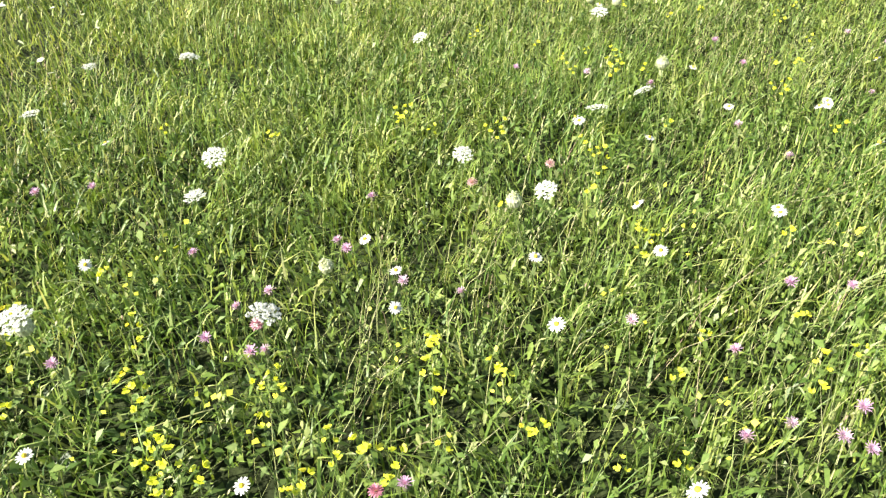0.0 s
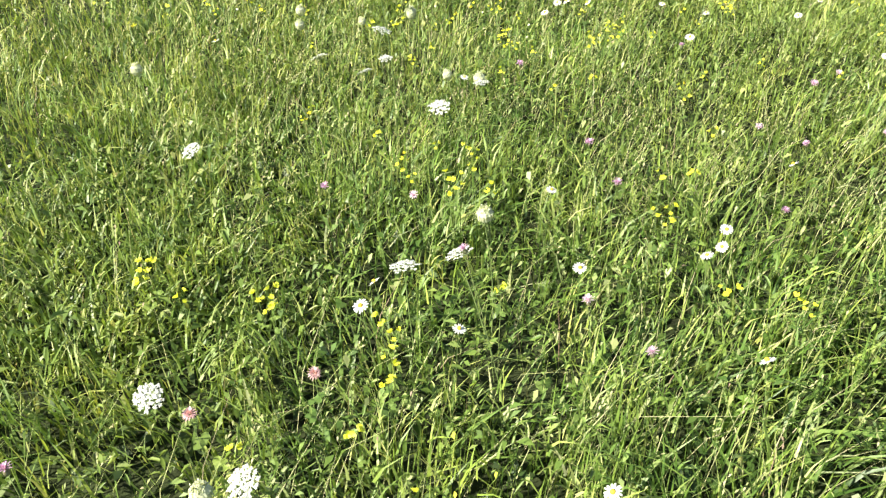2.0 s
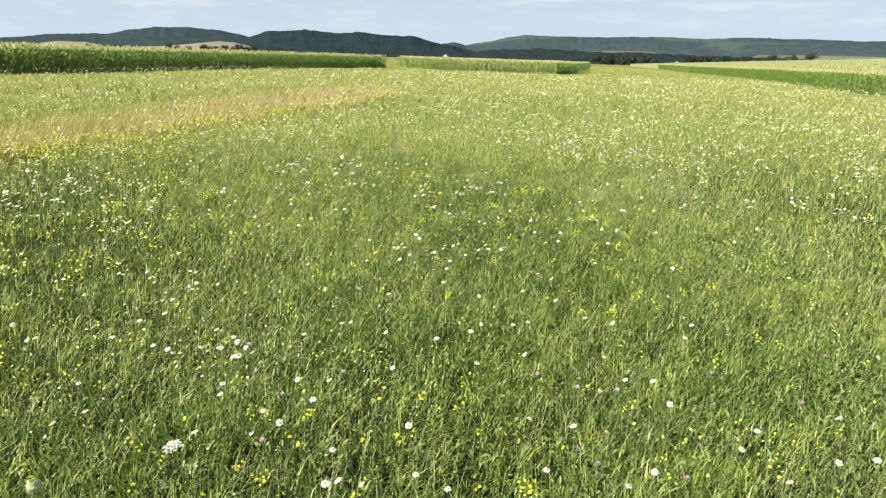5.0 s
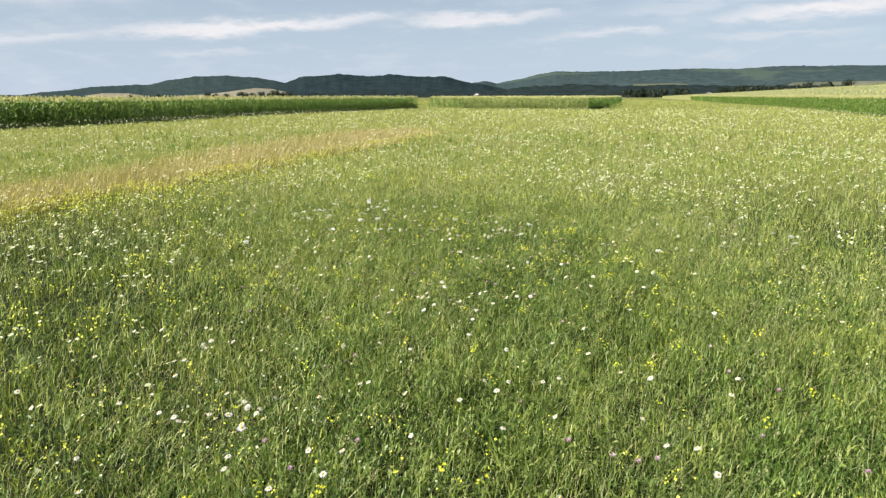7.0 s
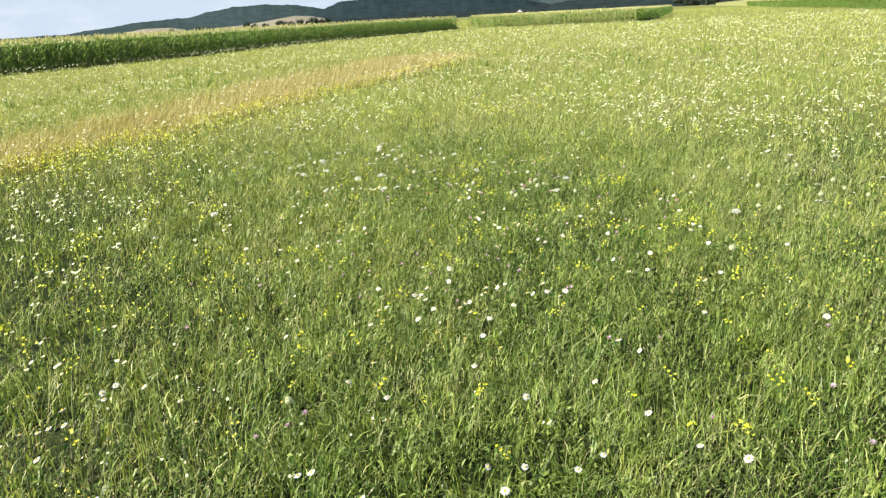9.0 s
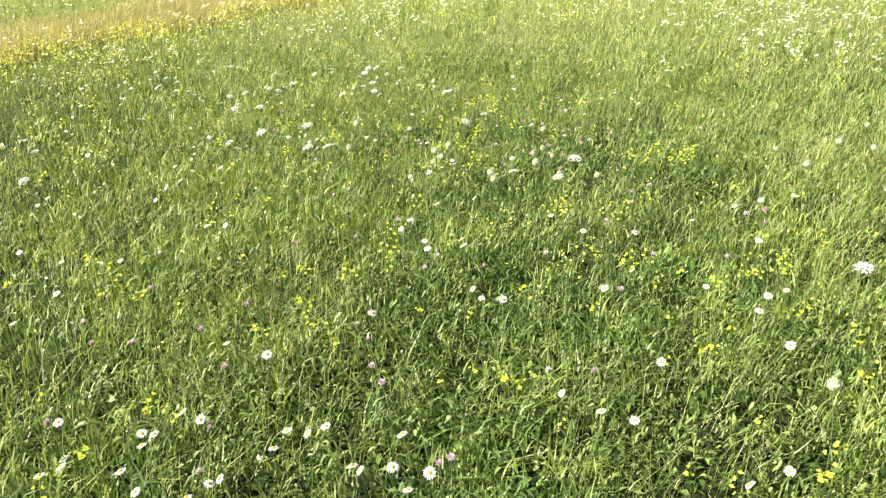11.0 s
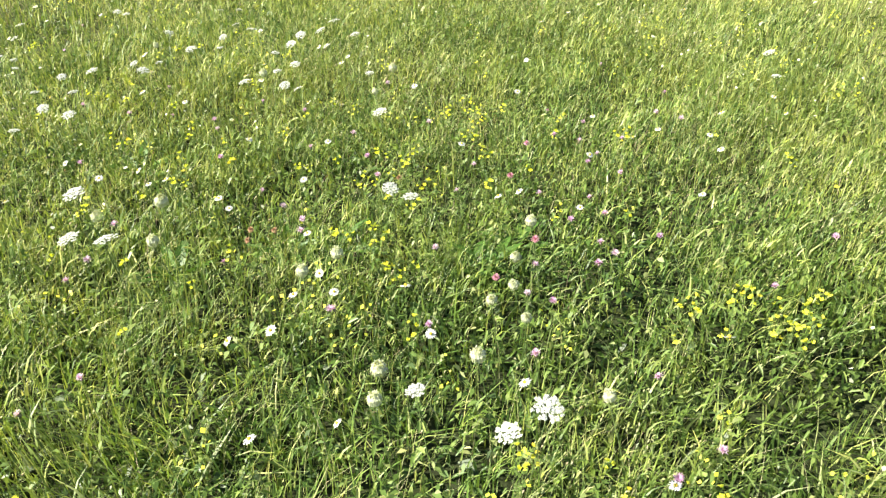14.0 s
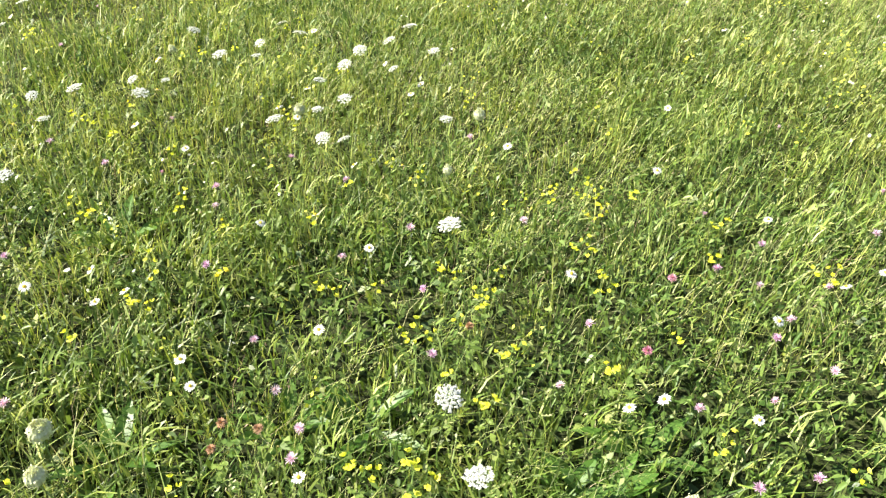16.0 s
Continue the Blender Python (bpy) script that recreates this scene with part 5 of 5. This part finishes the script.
seeds = tip[reps] - np.stack([np.cos(sa), np.sin(sa), np.full(sn, 0.8)], 1)[reps] * (np.tile(np.arange(3), sn) * 0.012)[:, None] + gen.normal(0, 0.0018, (sn * 3, 3))
stuff("grass_seed_heads", leaf_mesh("grass_seed_heads", seeds, sa[reps] + gen.normal(0, 0.5, sn * 3), np.full(sn * 3, 0.014) * (1 + sd[reps] * 0.12), np.full(sn * 3, 0.35), gen.normal(0.9, 0.3, sn * 3), SEEDY, True), "buff seed heads on the grass stalks", "grass")

# the dry strip, fullest at its near edge and thinning out behind
def ripeness(p):
    near_x, far_x = np.interp(p[:, 1], STRIP_Y, STRIP_NEAR), np.interp(p[:, 1], STRIP_Y, STRIP_FAR)
    return np.clip(0.25 + 0.9 * (p[:, 0] - far_x) / (near_x - far_x), 0.1, 1) * np.clip(0.8 + 0.5 * waves(p, 1.3, 72), 0.25, 1)


dp, dd = sown(-13, 3, 6, 46, 640, lambda p, d: strip_share(p) * ripeness(p) * np.clip(9 / np.maximum(d, 9), 0.05, 1))
dset = blades(dp, gen.uniform(0.24, 0.54, len(dp)), 0.004 + 0.0007 * dd, np.clip(0.45 + 0.25 * gen.normal(0, 1, len(dp)), 0, 1.2), 0.2 + gen.normal(0, 0.6, len(dp)), (0, 0.55, 1.0))
stuff("dry_grass", blade_mesh("dry_grass", [dset], STRAW), "band of tall ripe straw-coloured grass", "grass")


# ---- corn fields ----
def corn_plant(build_leaf, build_tassel, x, y, h, r):
    """One maize plant: a stalk, long arching leaves in two ranks, a forked tassel."""
    g = land((x, y))[0]
    lean = r.uniform(-0.06, 0.06)
    w0 = r.uniform(0, 6.3)
    build_leaf.tube([(x, y, g), (x + lean * 0.4, y, g + h * 0.5), (x + lean, y, g + h * 0.92)], 0.014, 0.007, 3)
    for i in range(8):
        z = g + h * (0.16 + 0.095 * i)
        w = w0 + (math.pi if i % 2 else 0) + r.uniform(-0.5, 0.5)
        out = Vector((math.cos(w), math.sin(w), 0))
        long = r.uniform(0.45, 0.7) * (0.7 + 0.06 * i if i < 6 else 1.0 - 0.12 * (i - 5))
        p = Vector((x + lean * 0.5, y, z))
        mids = [p, p + out * long * 0.45 + Vector((0, 0, long * 0.42)), p + out * long * 0.85 + Vector((0, 0, long * 0.28)), p + out * long * 1.05 + Vector((0, 0, -long * 0.1))]
        build_leaf.strip(mids, [0.022, 0.040, 0.030, 0.004], (-math.sin(w), math.cos(w), 0.2))
    for i in range(5):
        w = i * 1.26 + w0
        q = 0.02 if i == 0 else 0.075
        build_tassel.strip([(x + lean, y, g + h * 0.9), (x + lean + q * math.cos(w), y + q * math.sin(w), g + h + 0.12 - 0.02 * i)], [0.016, 0.014], (-math.sin(w), math.cos(w), 0))


def corn_field(name, corners, height, rows, gap, label, seed):
    """A field with the given corners, in order: standing plants along its seen edges, a close canopy behind them.
    corners: (x, y); the edges named in rows are planted (edge number, how many rows deep)."""
    r = random.Random(seed)
    root = thing(name, label, "corn field", kind="stuff")
    leaf, tassel = Build(), Build()
    centre = sum((Vector(c) for c in corners), Vector((0, 0))) / len(corners)
    for edge, deep in rows:
        a, b = Vector(corners[edge]), Vector(corners[(edge + 1) % len(corners)])
        d = (b - a).normalized()
        n = Vector((-d.y, d.x))
        n = n if (centre - a).dot(n) > 0 else -n
        long = (b - a).length
        for k in range(deep):
            s = r.uniform(0, gap)
            while s < long:
                p = a + d * s + n * (0.75 * k + r.uniform(-0.1, 0.1))
                corn_plant(leaf, tassel, p.x, p.y, height * r.uniform(0.9, 1.06), r)
                s += gap * r.uniform(0.8, 1.25)
    part("corn_leaves", leaf.mesh("corn_leaves", CORN), root)
    part("corn_tassels", tassel.mesh("corn_tassels", TASSEL), root)
    # the mass of plants behind the edge rows
    inner = []
    for i, c in enumerate(corners):
        a, b = Vector(corners[i - 1]), Vector(corners[(i + 1) % len(corners)])
        n = Vector((-(b - a).y, (b - a).x)).normalized()
        n = n if (centre - Vector(c)).dot(n) > 0 else -n
        inner.append(Vector(c) + n * 1.5)
    bm = bmesh.new()
    low = [bm.verts.new((p.x, p.y, land((p.x, p.y))[0] - 0.05)) for p in inner]
    top = [bm.verts.new((p.x, p.y, land((p.x, p.y))[0] + height * 0.84)) for p in inner]
    bmesh.ops.triangulate(bm, faces=[bm.faces.new(top)])
    for i in range(len(inner)):
        j = (i + 1) % len(inner)
        bm.faces.new((low[i], low[j], top[j], top[i]))
    me = bpy.data.meshes.new("corn_canopy")
    bm.to_mesh(me)
    bm.free()
    me.materials.append(CORN_TOP)
    part("corn_canopy", me, root)
    # tassels and top leaves over the canopy
    up, tas = Build(), Build()
    lo_x, hi_x = min(p.x for p in inner), max(p.x for p in inner)
    lo_y, hi_y = min(p.y for p in inner), max(p.y for p in inner)
    made = 0
    for _ in range(60000):
        x, y = r.uniform(lo_x, hi_x), r.uniform(lo_y, hi_y)
        if not inside((x, y), corners)[0] or r.random() > (60 / max(60, y)) ** 1.3:
            continue
        made += 1
        w, z = r.uniform(0, 6.3), height * r.uniform(0.84, 1.0) + land((x, y))[0]
        c, s = math.cos(w), math.sin(w)
        up.strip([(x, y, z - 0.25), (x + 0.25 * c, y + 0.25 * s, z), (x + 0.55 * c, y + 0.55 * s, z - 0.1)], [0.05, 0.06, 0.01], (-s, c, 0.2))
        tas.strip([(x, y, z - 0.1), (x + 0.02 * c, y + 0.02 * s, z + 0.22)], [0.05, 0.03], (c, s, 0))
        if made > 3200:
            break
    part("top_leaves", up.mesh("top_leaves", CORN), root)
    part("top_tassels", tas.mesh("top_tassels", TASSEL), root)
    return root


# ---- trees and houses far off ----
def make_tree(height, spread, seed, label):
    r = random.Random(seed)
    root = thing("tree", label, "tree", "trees before the hills")
    t, c = Build(), Build()
    t.tube([(0, 0, -0.5), (0.1, 0.05, height * 0.3), (0.2, 0, height * 0.65)], height * 0.03, height * 0.012, 6)
    for i in range(6):
        w = i * 1.05 + r.random()
        t.tube([(0.1, 0, height * (0.25 + 0.05 * i)), (spread * 0.45 * math.cos(w), spread * 0.45 * math.sin(w), height * (0.45 + 0.06 * i))], height * 0.012, height * 0.004, 4)
    lobes = [(Vector((r.uniform(-0.55, 0.55) * spread, r.uniform(-0.55, 0.55) * spread, height * r.uniform(0.22, 0.84))), spread * r.uniform(0.3, 0.5)) for _ in range(11)]
    for at, size in lobes:
        for _ in range(60):
            d = Vector((r.gauss(0, 1), r.gauss(0, 1), r.gauss(0, 1))).normalized()
            p = at + d * size * r.uniform(0.65, 1.12)
            u = d.cross(Vector((r.uniform(-1, 1), r.uniform(-1, 1), 0.4))).normalized()
            v = d.cross(u)
            q = r.uniform(0.35, 0.8) * spread * 0.14
            c.face(p + u * q, p + v * q * 0.8 + d * q * 0.3, p - u * q, p - v * q * 0.8 - d * q * 0.2)
    part("trunk", t.mesh("trunk", BARK), root)
    part("crown", c.mesh("crown", CROWN), root)
    return root


def make_house(long, deep, wall, ridge_up, label):
    root = thing("house", label, "house", "village houses before the hills")
    b, f = Build(), Build()
    x, y = long / 2, deep / 2
    for p, q in (((-x, -y), (x, -y)), ((x, -y), (x, y)), ((x, y), (-x, y)), ((-x, y), (-x, -y))):
        b.face((*p, -1), (*q, -1), (*q, wall), (*p, wall))
    for s in (-x, x):
        b.face((s, -y, wall), (s, y, wall), (s, 0, wall + ridge_up))
    for s in (-1, 1):
        e = (-x - 0.5, x + 0.5)
        lo, hi = (s * (y + 0.5), wall - 0.35), (0, wall + ridge_up + 0.1)
        f.face((e[0], *lo), (e[1], *lo), (e[1], *hi), (e[0], *hi))
        f.face((e[0], lo[0], lo[1] - 0.3), (e[1], lo[0], lo[1] - 0.3), (e[1], hi[0], hi[1] - 0.3), (e[0], hi[0], hi[1] - 0.3))
    part("wall", b.mesh("wall", PLASTER), root)
    part("roof", f.mesh("roof", TILES), root, "red-brown tiled gable roof")
    for k in range(int(long // 3)):
        w = Build()
        cx = -x + 1.8 + 3 * k
        w.face((cx - 0.6, -y - 0.03, 1.0), (cx + 0.6, -y - 0.03, 1.0), (cx + 0.6, -y - 0.03, 2.3), (cx - 0.6, -y - 0.03, 2.3))
        part("window", w.mesh("window", PANE), root)
    return root


corn_field("corn_field_west", CORN_WEST, 2.03, [(0, 2), (1, 3), (2, 2), (3, 2), (4, 2)], 0.26, "tall green corn standing in close rows with pale tassels", 31)
corn_field("corn_field_middle", CORN_MID, 1.93, [(0, 2), (1, 2), (2, 2), (3, 1)], 0.34, "block of green corn lit from the front", 32)
corn_field("corn_field_east", CORN_EAST, 1.98, [(0, 2), (1, 2), (2, 2), (3, 2), (4, 1)], 0.30, "pale green corn field on the low rise", 33)

tree_protos = [make_tree(11, 6.5, 41, "dark round-crowned tree before the wooded hills"), make_tree(8, 5.0, 42, "small dark tree at the edge of the fields")]
r_far = random.Random(77)
for w, d, k, s in [(14.6, 760, 0, 0.6), (15.2, 755, 1, 0.8), (15.8, 760, 0, 0.65), (16.5, 750, 1, 0.8), (17.2, 760, 0, 0.6), (18.0, 750, 0, 0.65), (18.7, 745, 1, 0.8), (21.0, 700, 0, 0.6), (21.7, 700, 1, 0.75), (22.3, 700, 0, 0.65), (23.0, 690, 1, 0.8), (23.6, 690, 0, 0.6), (24.2, 680, 1, 0.75), (24.9, 680, 0, 0.55), (25.7, 670, 1, 0.7), (26.6, 660, 0, 0.55), (27.8, 650, 1, 0.7), (29.0, 640, 0, 0.5), (-16.4, 820, 0, 0.75), (-16.0, 822, 1, 0.9), (-15.2, 840, 1, 0.9), (-14.2, 830, 0, 0.85), (-13.8, 826, 1, 1.0), (-13.4, 820, 1, 1.0), (-12.6, 830, 0, 0.85), (-12.1, 820, 1, 1.0), (-11.6, 800, 0, 1.0), (-11.2, 800, 1, 1.1), (-10.8, 800, 0, 0.85), (-19.8, 850, 1, 0.8), (-19.5, 850, 1, 0.6), (-21.6, 850, 1, 0.7)]:
    a = radians(w)
    s = s * 1.8 if w > 14 else s
    copy_thing(tree_protos[k], pose(d * math.sin(a), d * math.cos(a), land((d * math.sin(a), d * math.cos(a)))[0] - 2.6 * s, 0, 0, r_far.uniform(0, 360)) @ Matrix.Scale(s, 4)).scale = (s, s, s)
house = make_house(10, 7, 3.0, 2.6, "white-walled village house with a red-brown roof")
for w, d, turn in [(20.2, 845, 80), (3.4, 900, 75)]:
    a = radians(w)
    copy_thing(house, pose(d * math.sin(a), d * math.cos(a), land((d * math.sin(a), d * math.cos(a)))[0], 0, 0, turn))
for proto in (*tree_protos, house):
    for ob in (*proto.children_recursive, proto):
        bpy.data.objects.remove(ob)

# ---- flowers that stand out, each at its place ----
def stand(proto, sway, x, y, turn_deg, scale=1.0, lift=0.0):
    """A copy of a plant whose head comes to lie over (x, y)."""
    a = radians(turn_deg)
    return copy_thing(proto, pose(x - scale * sway * math.cos(a), y - scale * sway * math.sin(a), lift, 0, 0, turn_deg) @ Matrix.Scale(scale, 4))


def plant_all(protos, places, sway_of, head, tall, spread=25.0, low=0.92, high=1.1, facing=222.0):
    """Copies of the prototypes (tall metres high) in turn, set so deep that each head stands at the height head."""
    for k, (x, y) in enumerate(places):
        i = (k * 7 + k // 3) % len(protos)
        s = rng.uniform(low, high)
        copied = stand(protos[i], sway_of[i], x, y, facing + rng.gauss(0, spread), s, min(0.0, head - s * tall))
        copied.scale = (s, s, s)


def plant_high(protos, places, sway_of, tall, spread=60.0, low=0.9, high=1.1, facing=222.0):
    """Copies whose heads stand at known heights: x, y, z."""
    for k, (x, y, z) in enumerate(places):
        i = (k * 5 + k // 3) % len(protos)
        s = max(rng.uniform(low, high), z / tall)
        copied = stand(protos[i], sway_of[i], x, y, facing + rng.gauss(0, spread), s, z - s * tall)
        copied.scale = (s, s, s)


def cleared(p, places, gap):
    """Drops places that lie within gap of the given ones."""
    q = np.array(places)[:, :2]
    return p[[bool((np.hypot(*(q - a).T) > gap).all()) for a in p]]


def more(x0, x1, y0, y1, per_m2, keep, gap, taken):
    """Further single flowers strewn beside the walk, clear of those already set."""
    p, d = sown(x0, x1, y0, y1, per_m2, keep)
    return [tuple(a) for a in cleared(p, taken, gap)]


def along(p, d):
    return (d < 3.4) * np.clip(0.35 + 0.8 * waves(p, 0.9, 91), 0.03, 1)


carrots = [make_carrot(0.52, 0.08, 0.038, 14, 1, "wild carrot with a lacy white umbel on a thin stem"),
           make_carrot(0.52, 0.14, 0.033, 26, 2, "leaning wild carrot with a tilted white umbel"),
           make_carrot(0.52, 0.05, 0.028, 6, 3, "wild carrot with a small white umbel")]
SWAYS = (0.08, 0.14, 0.05)
plant_high(carrots, TALL_CARROT_PLACES, SWAYS, 0.52, 70, 0.85, 1.05)
plant_all(carrots, CARROT_A + [(rng.gauss(5.6, 0.7), rng.gauss(11.3, 1.0)) for _ in range(12)], SWAYS, 0.38, 0.52, 60)
plant_all(carrots, CARROT_B + [(rng.gauss(0.3, 0.55), rng.gauss(14.3, 0.5)) for _ in range(14)], SWAYS, 0.36, 0.52, 80, 0.72, 0.95)
nests = [make_nest(0.50, 0.07, 0.025, 10, 4, "spent wild carrot curled into a pale green nest"),
         make_nest(0.50, 0.12, 0.020, 25, 5, "leaning wild carrot stalk with a closed green seed head")]
plant_high(nests, TALL_NEST_PLACES, (0.07, 0.12), 0.50)
plant_all(nests, NEST_PLACES + [(rng.gauss(5.4, 0.6), rng.gauss(11.0, 0.9)) for _ in range(16)], (0.07, 0.12), 0.34, 0.50, 40)
daisies = [make_daisy(0.40, 0.03, 0.0185, 24, 6, "white daisy with a yellow disc among the grass"),
           make_daisy(0.40, 0.06, 0.017, 40, 7, "leaning white daisy turned to the sun"),
           make_daisy(0.40, 0.02, 0.0165, 14, 8, "small white daisy tipped aside"),
           make_daisy(0.40, 0.05, 0.0195, 32, 9, "wide-open white daisy on a bent stem")]
CROWDS = [(0.75, 6.6, 0.24, 0.13, 13), (0.05, 7.4, 0.35, 0.25, 12), (2.0, 9.1, 0.25, 0.12, 6), (0.6, 14.0, 0.6, 0.6, 18), (2.2, 8.9, 0.3, 0.15, 6)]
crowd = [(rng.gauss(x, u), rng.gauss(y, v)) for x, y, u, v, n in CROWDS for _ in range(n)]
strewn = more(-2, 8, 5.5, 17, 4.0, along, 0.16, DAISY_PLACES)
strewn = strewn[:max(0, 296 - len(DAISY_PLACES) - len(crowd) - len(TALL_DAISY_PLACES))]
plant_all(daisies, DAISY_PLACES + crowd + strewn, (0.03, 0.06, 0.02, 0.05), 0.28, 0.40, 60)
plant_high(daisies, TALL_DAISY_PLACES, (0.03, 0.06, 0.02, 0.05), 0.40)
knaps = [make_knapweed(0.42, 0.04, 0.017, 12, 12, "lilac knapweed with a shaggy flower head"),
         make_knapweed(0.42, 0.08, 0.015, 30, 13, "leaning lilac knapweed on a thin stem"),
         make_knapweed(0.42, 0.02, 0.0155, 15, 14, "low pink knapweed half hidden by grass")]
plant_all(knaps, PINK_PLACES + more(-2, 8, 5.5, 16, 1.1, along, 0.2, PINK_PLACES), (0.04, 0.08, 0.02), 0.28, 0.42, 70)
plant_high(knaps, TALL_PINK_PLACES, (0.04, 0.08, 0.02), 0.42)
clovers = [make_clover(0.35, 0.03, 0.015, 15, "red clover with a round rose-pink head", ROSE, "red_clover")]
plant_all(clovers, ROSE_PLACES, (0.03,), 0.25, 0.35, 70)
faded = [make_clover(0.31, 0.03, 0.014, 16, "faded clover head turned rusty brown", FADED, "faded_clover")]
plant_all(faded, FADED_PLACES, (0.03,), 0.2, 0.31, 70)
trefoils = [make_trefoil(0.33, 1, 0.010, 17, "yellow trefoil with a single pair of blooms"),
            make_trefoil(0.33, 2, 0.030, 18, "yellow trefoil with a few bright blooms"),
            make_trefoil(0.33, 3, 0.042, 19, "yellow trefoil with a loose bunch of blooms"),
            make_trefoil(0.33, 4, 0.055, 20, "bushy yellow trefoil thick with blooms")]
YELLOW_PLACES += [(x, y, 3) for x, y, z in TALL_YELLOW_PLACES]
YELLOW_PLACES += [(x, y, rng.choice((1, 1, 2, 3))) for x, y in more(-2, 8, 5.0, 17, 4.6, along, 0.15, YELLOW_PLACES)]
for x, y, n in YELLOW_PLACES:
    t = stand(trefoils[n - 1], 0.0, x, y, rng.uniform(0, 360), 1.0, SOIL)
    s = rng.uniform(0.9, 1.15)
    t.scale = (s, s, s)
rosettes = [make_rosette(0.21, 21, "clump of broad bright green leaves in the grass"), make_rosette(0.17, 22, "low rosette of pointed green leaves")]
for k, (x, y) in enumerate(ROSETTE_PLACES):
    stand(rosettes[k % 2], 0.0, x, y, rng.uniform(0, 360), 1.0, SOIL + 0.02)
for proto in (*carrots, *nests, *daisies, *knaps, *clovers, *faded, *trefoils, *rosettes):
    for ob in (*proto.children_recursive, proto):
        bpy.data.objects.remove(ob)


# ---- the many flowers farther off ----
def discs(name, centre, size, sides, tilt_sd, material, label):
    """Small flower heads that cannot be told apart: flat many-sided discs, tipped at random."""
    n = len(centre)
    nx, ny = gen.normal(0, tilt_sd, n) - 0.2, gen.normal(0, tilt_sd, n) - 0.2
    up = np.stack([nx, ny, np.ones(n)], 1)
    up /= np.linalg.norm(up, axis=1)[:, None]
    u = np.cross(up, np.array([0.3, 1.0, 0.1]))
    u /= np.linalg.norm(u, axis=1)[:, None]
    v = np.cross(up, u)
    ring = []
    for k in range(sides):
        w = 2 * math.pi * k / sides
        q = (size * gen.uniform(0.55, 1.15, n))[:, None]
        ring.append(centre + u * math.cos(w) * q + v * math.sin(w) * q + up * gen.normal(0, 0.12, n)[:, None] * q)
    verts = np.stack(ring, 1).reshape(-1, 3)
    k = np.arange(n)[:, None] * sides + np.arange(sides)[None, :]
    stuff(name, sheet(name, verts, k, material), label, "wildflowers")


def raised(p, lo, hi):
    return np.concatenate([p, (gen.uniform(lo, hi, len(p)) + land(p) - SOIL)[:, None]], 1)


def beyond(p, d):
    """Only where no single flower has been set: past the strip beside the walk."""
    return np.clip((d - 2.8) / 1.5, 0.0, 1) * in_meadow(p)


def patchy(p, scale, seed, base, swing):
    return np.clip(base + swing * waves(p, scale, seed), 0.03, 1)


def flecks(name, p, lo, hi, group, spread, size, material, label, sides=5, tilt_sd=0.5):
    """Loose groups of small blooms round the places p."""
    k = np.repeat(np.arange(len(p)), group)
    q = p[k] + gen.normal(0, 1, (len(k), 2)) * spread[k][:, None]
    discs(name, raised(q, lo, hi), size[k] * gen.uniform(0.7, 1.2, len(k)), sides, tilt_sd, material, label)


wp, wd = sown(-45, 60, 3, 110, 21.0, lambda p, d: beyond(p, d) * np.clip(8 / np.maximum(d, 8), 0, 1) ** 1.3 * patchy(p, 1.1, 81, 0.46, 0.38) * (1 - 0.7 * strip_share(p)))
flecks("distant_white_flowers", wp, 0.20, 0.33, 2, np.full(len(wp), 0.03), 0.0190 + 0.00055 * wd, UMBEL_FAR, "scattered pale daisies and umbels across the meadow", 5, 0.2)
cp, cd = sown(-40, 50, 4, 90, 2.6, lambda p, d: beyond(p, d) * np.clip(20 / np.maximum(d, 20), 0, 1) * patchy(p, 0.8, 82, 0.45, 0.6))
flecks("distant_umbels", cp, 0.30, 0.36, 4, np.full(len(cp), 0.024), 0.022 + 0.00035 * cd, UMBEL_FAR, "pale wild carrot umbels over the far meadow", 6, 0.15)
yp, yd = sown(-25, 35, 3, 60, 40.0, lambda p, d: beyond(p, d) * np.clip(7 / np.maximum(d, 7), 0, 1) ** 1.4 * np.clip(0.5 * patchy(p, 1.0, 83, 0.36, 0.55) * np.clip(1.0 - 0.09 * (p[:, 0] - 1), 0.25, 1.5) * np.clip(1.8 - p[:, 1] / 14, 0.02, 1) + 1.5 * beside_strip(p), 0, 1) * (1 - 0.8 * strip_share(p)))
flecks("distant_yellow_flowers", yp, 0.19, 0.31, 7, 0.03 + 0.002 * yd, 0.0105 + 0.00025 * yd, YELLOW_FAR, "drifts of yellow flowers across the meadow", 4, 0.6)

# small blooms in between, along the walk
bp, bd = sown(-4, 9, 0.6, 21, 9.0, lambda p, d: np.clip((3.8 - d) / 0.8, 0, 1) * np.clip(patchy(p, 1.3, 84, 0.28, 0.75) + 0.35 * np.clip((p[:, 1] - 14) / 2, 0, 1), 0, 1))
flecks("small_yellow_blooms", bp, 0.16, 0.30, 7, gen.uniform(0.014, 0.045, len(bp)), np.full(len(bp), 0.0085), YELLOW_FAR, "small yellow blooms in loose bunches among the grass", 4, 0.7)
tp, td = sown(-4, 9, 4.0, 21, 16.0, lambda p, d: np.clip((4.0 - d) / 0.8, 0, 1) * np.clip((d - 0.6) / 1.2, 0, 1) * patchy(p, 1.3, 85, 0.4, 0.7))
flecks("small_pale_blooms", tp, 0.16, 0.30, 2, gen.uniform(0.01, 0.05, len(tp)), np.full(len(tp), 0.0095), UMBEL_FAR, "tiny pale blooms half hidden by the grass", 5, 0.6)
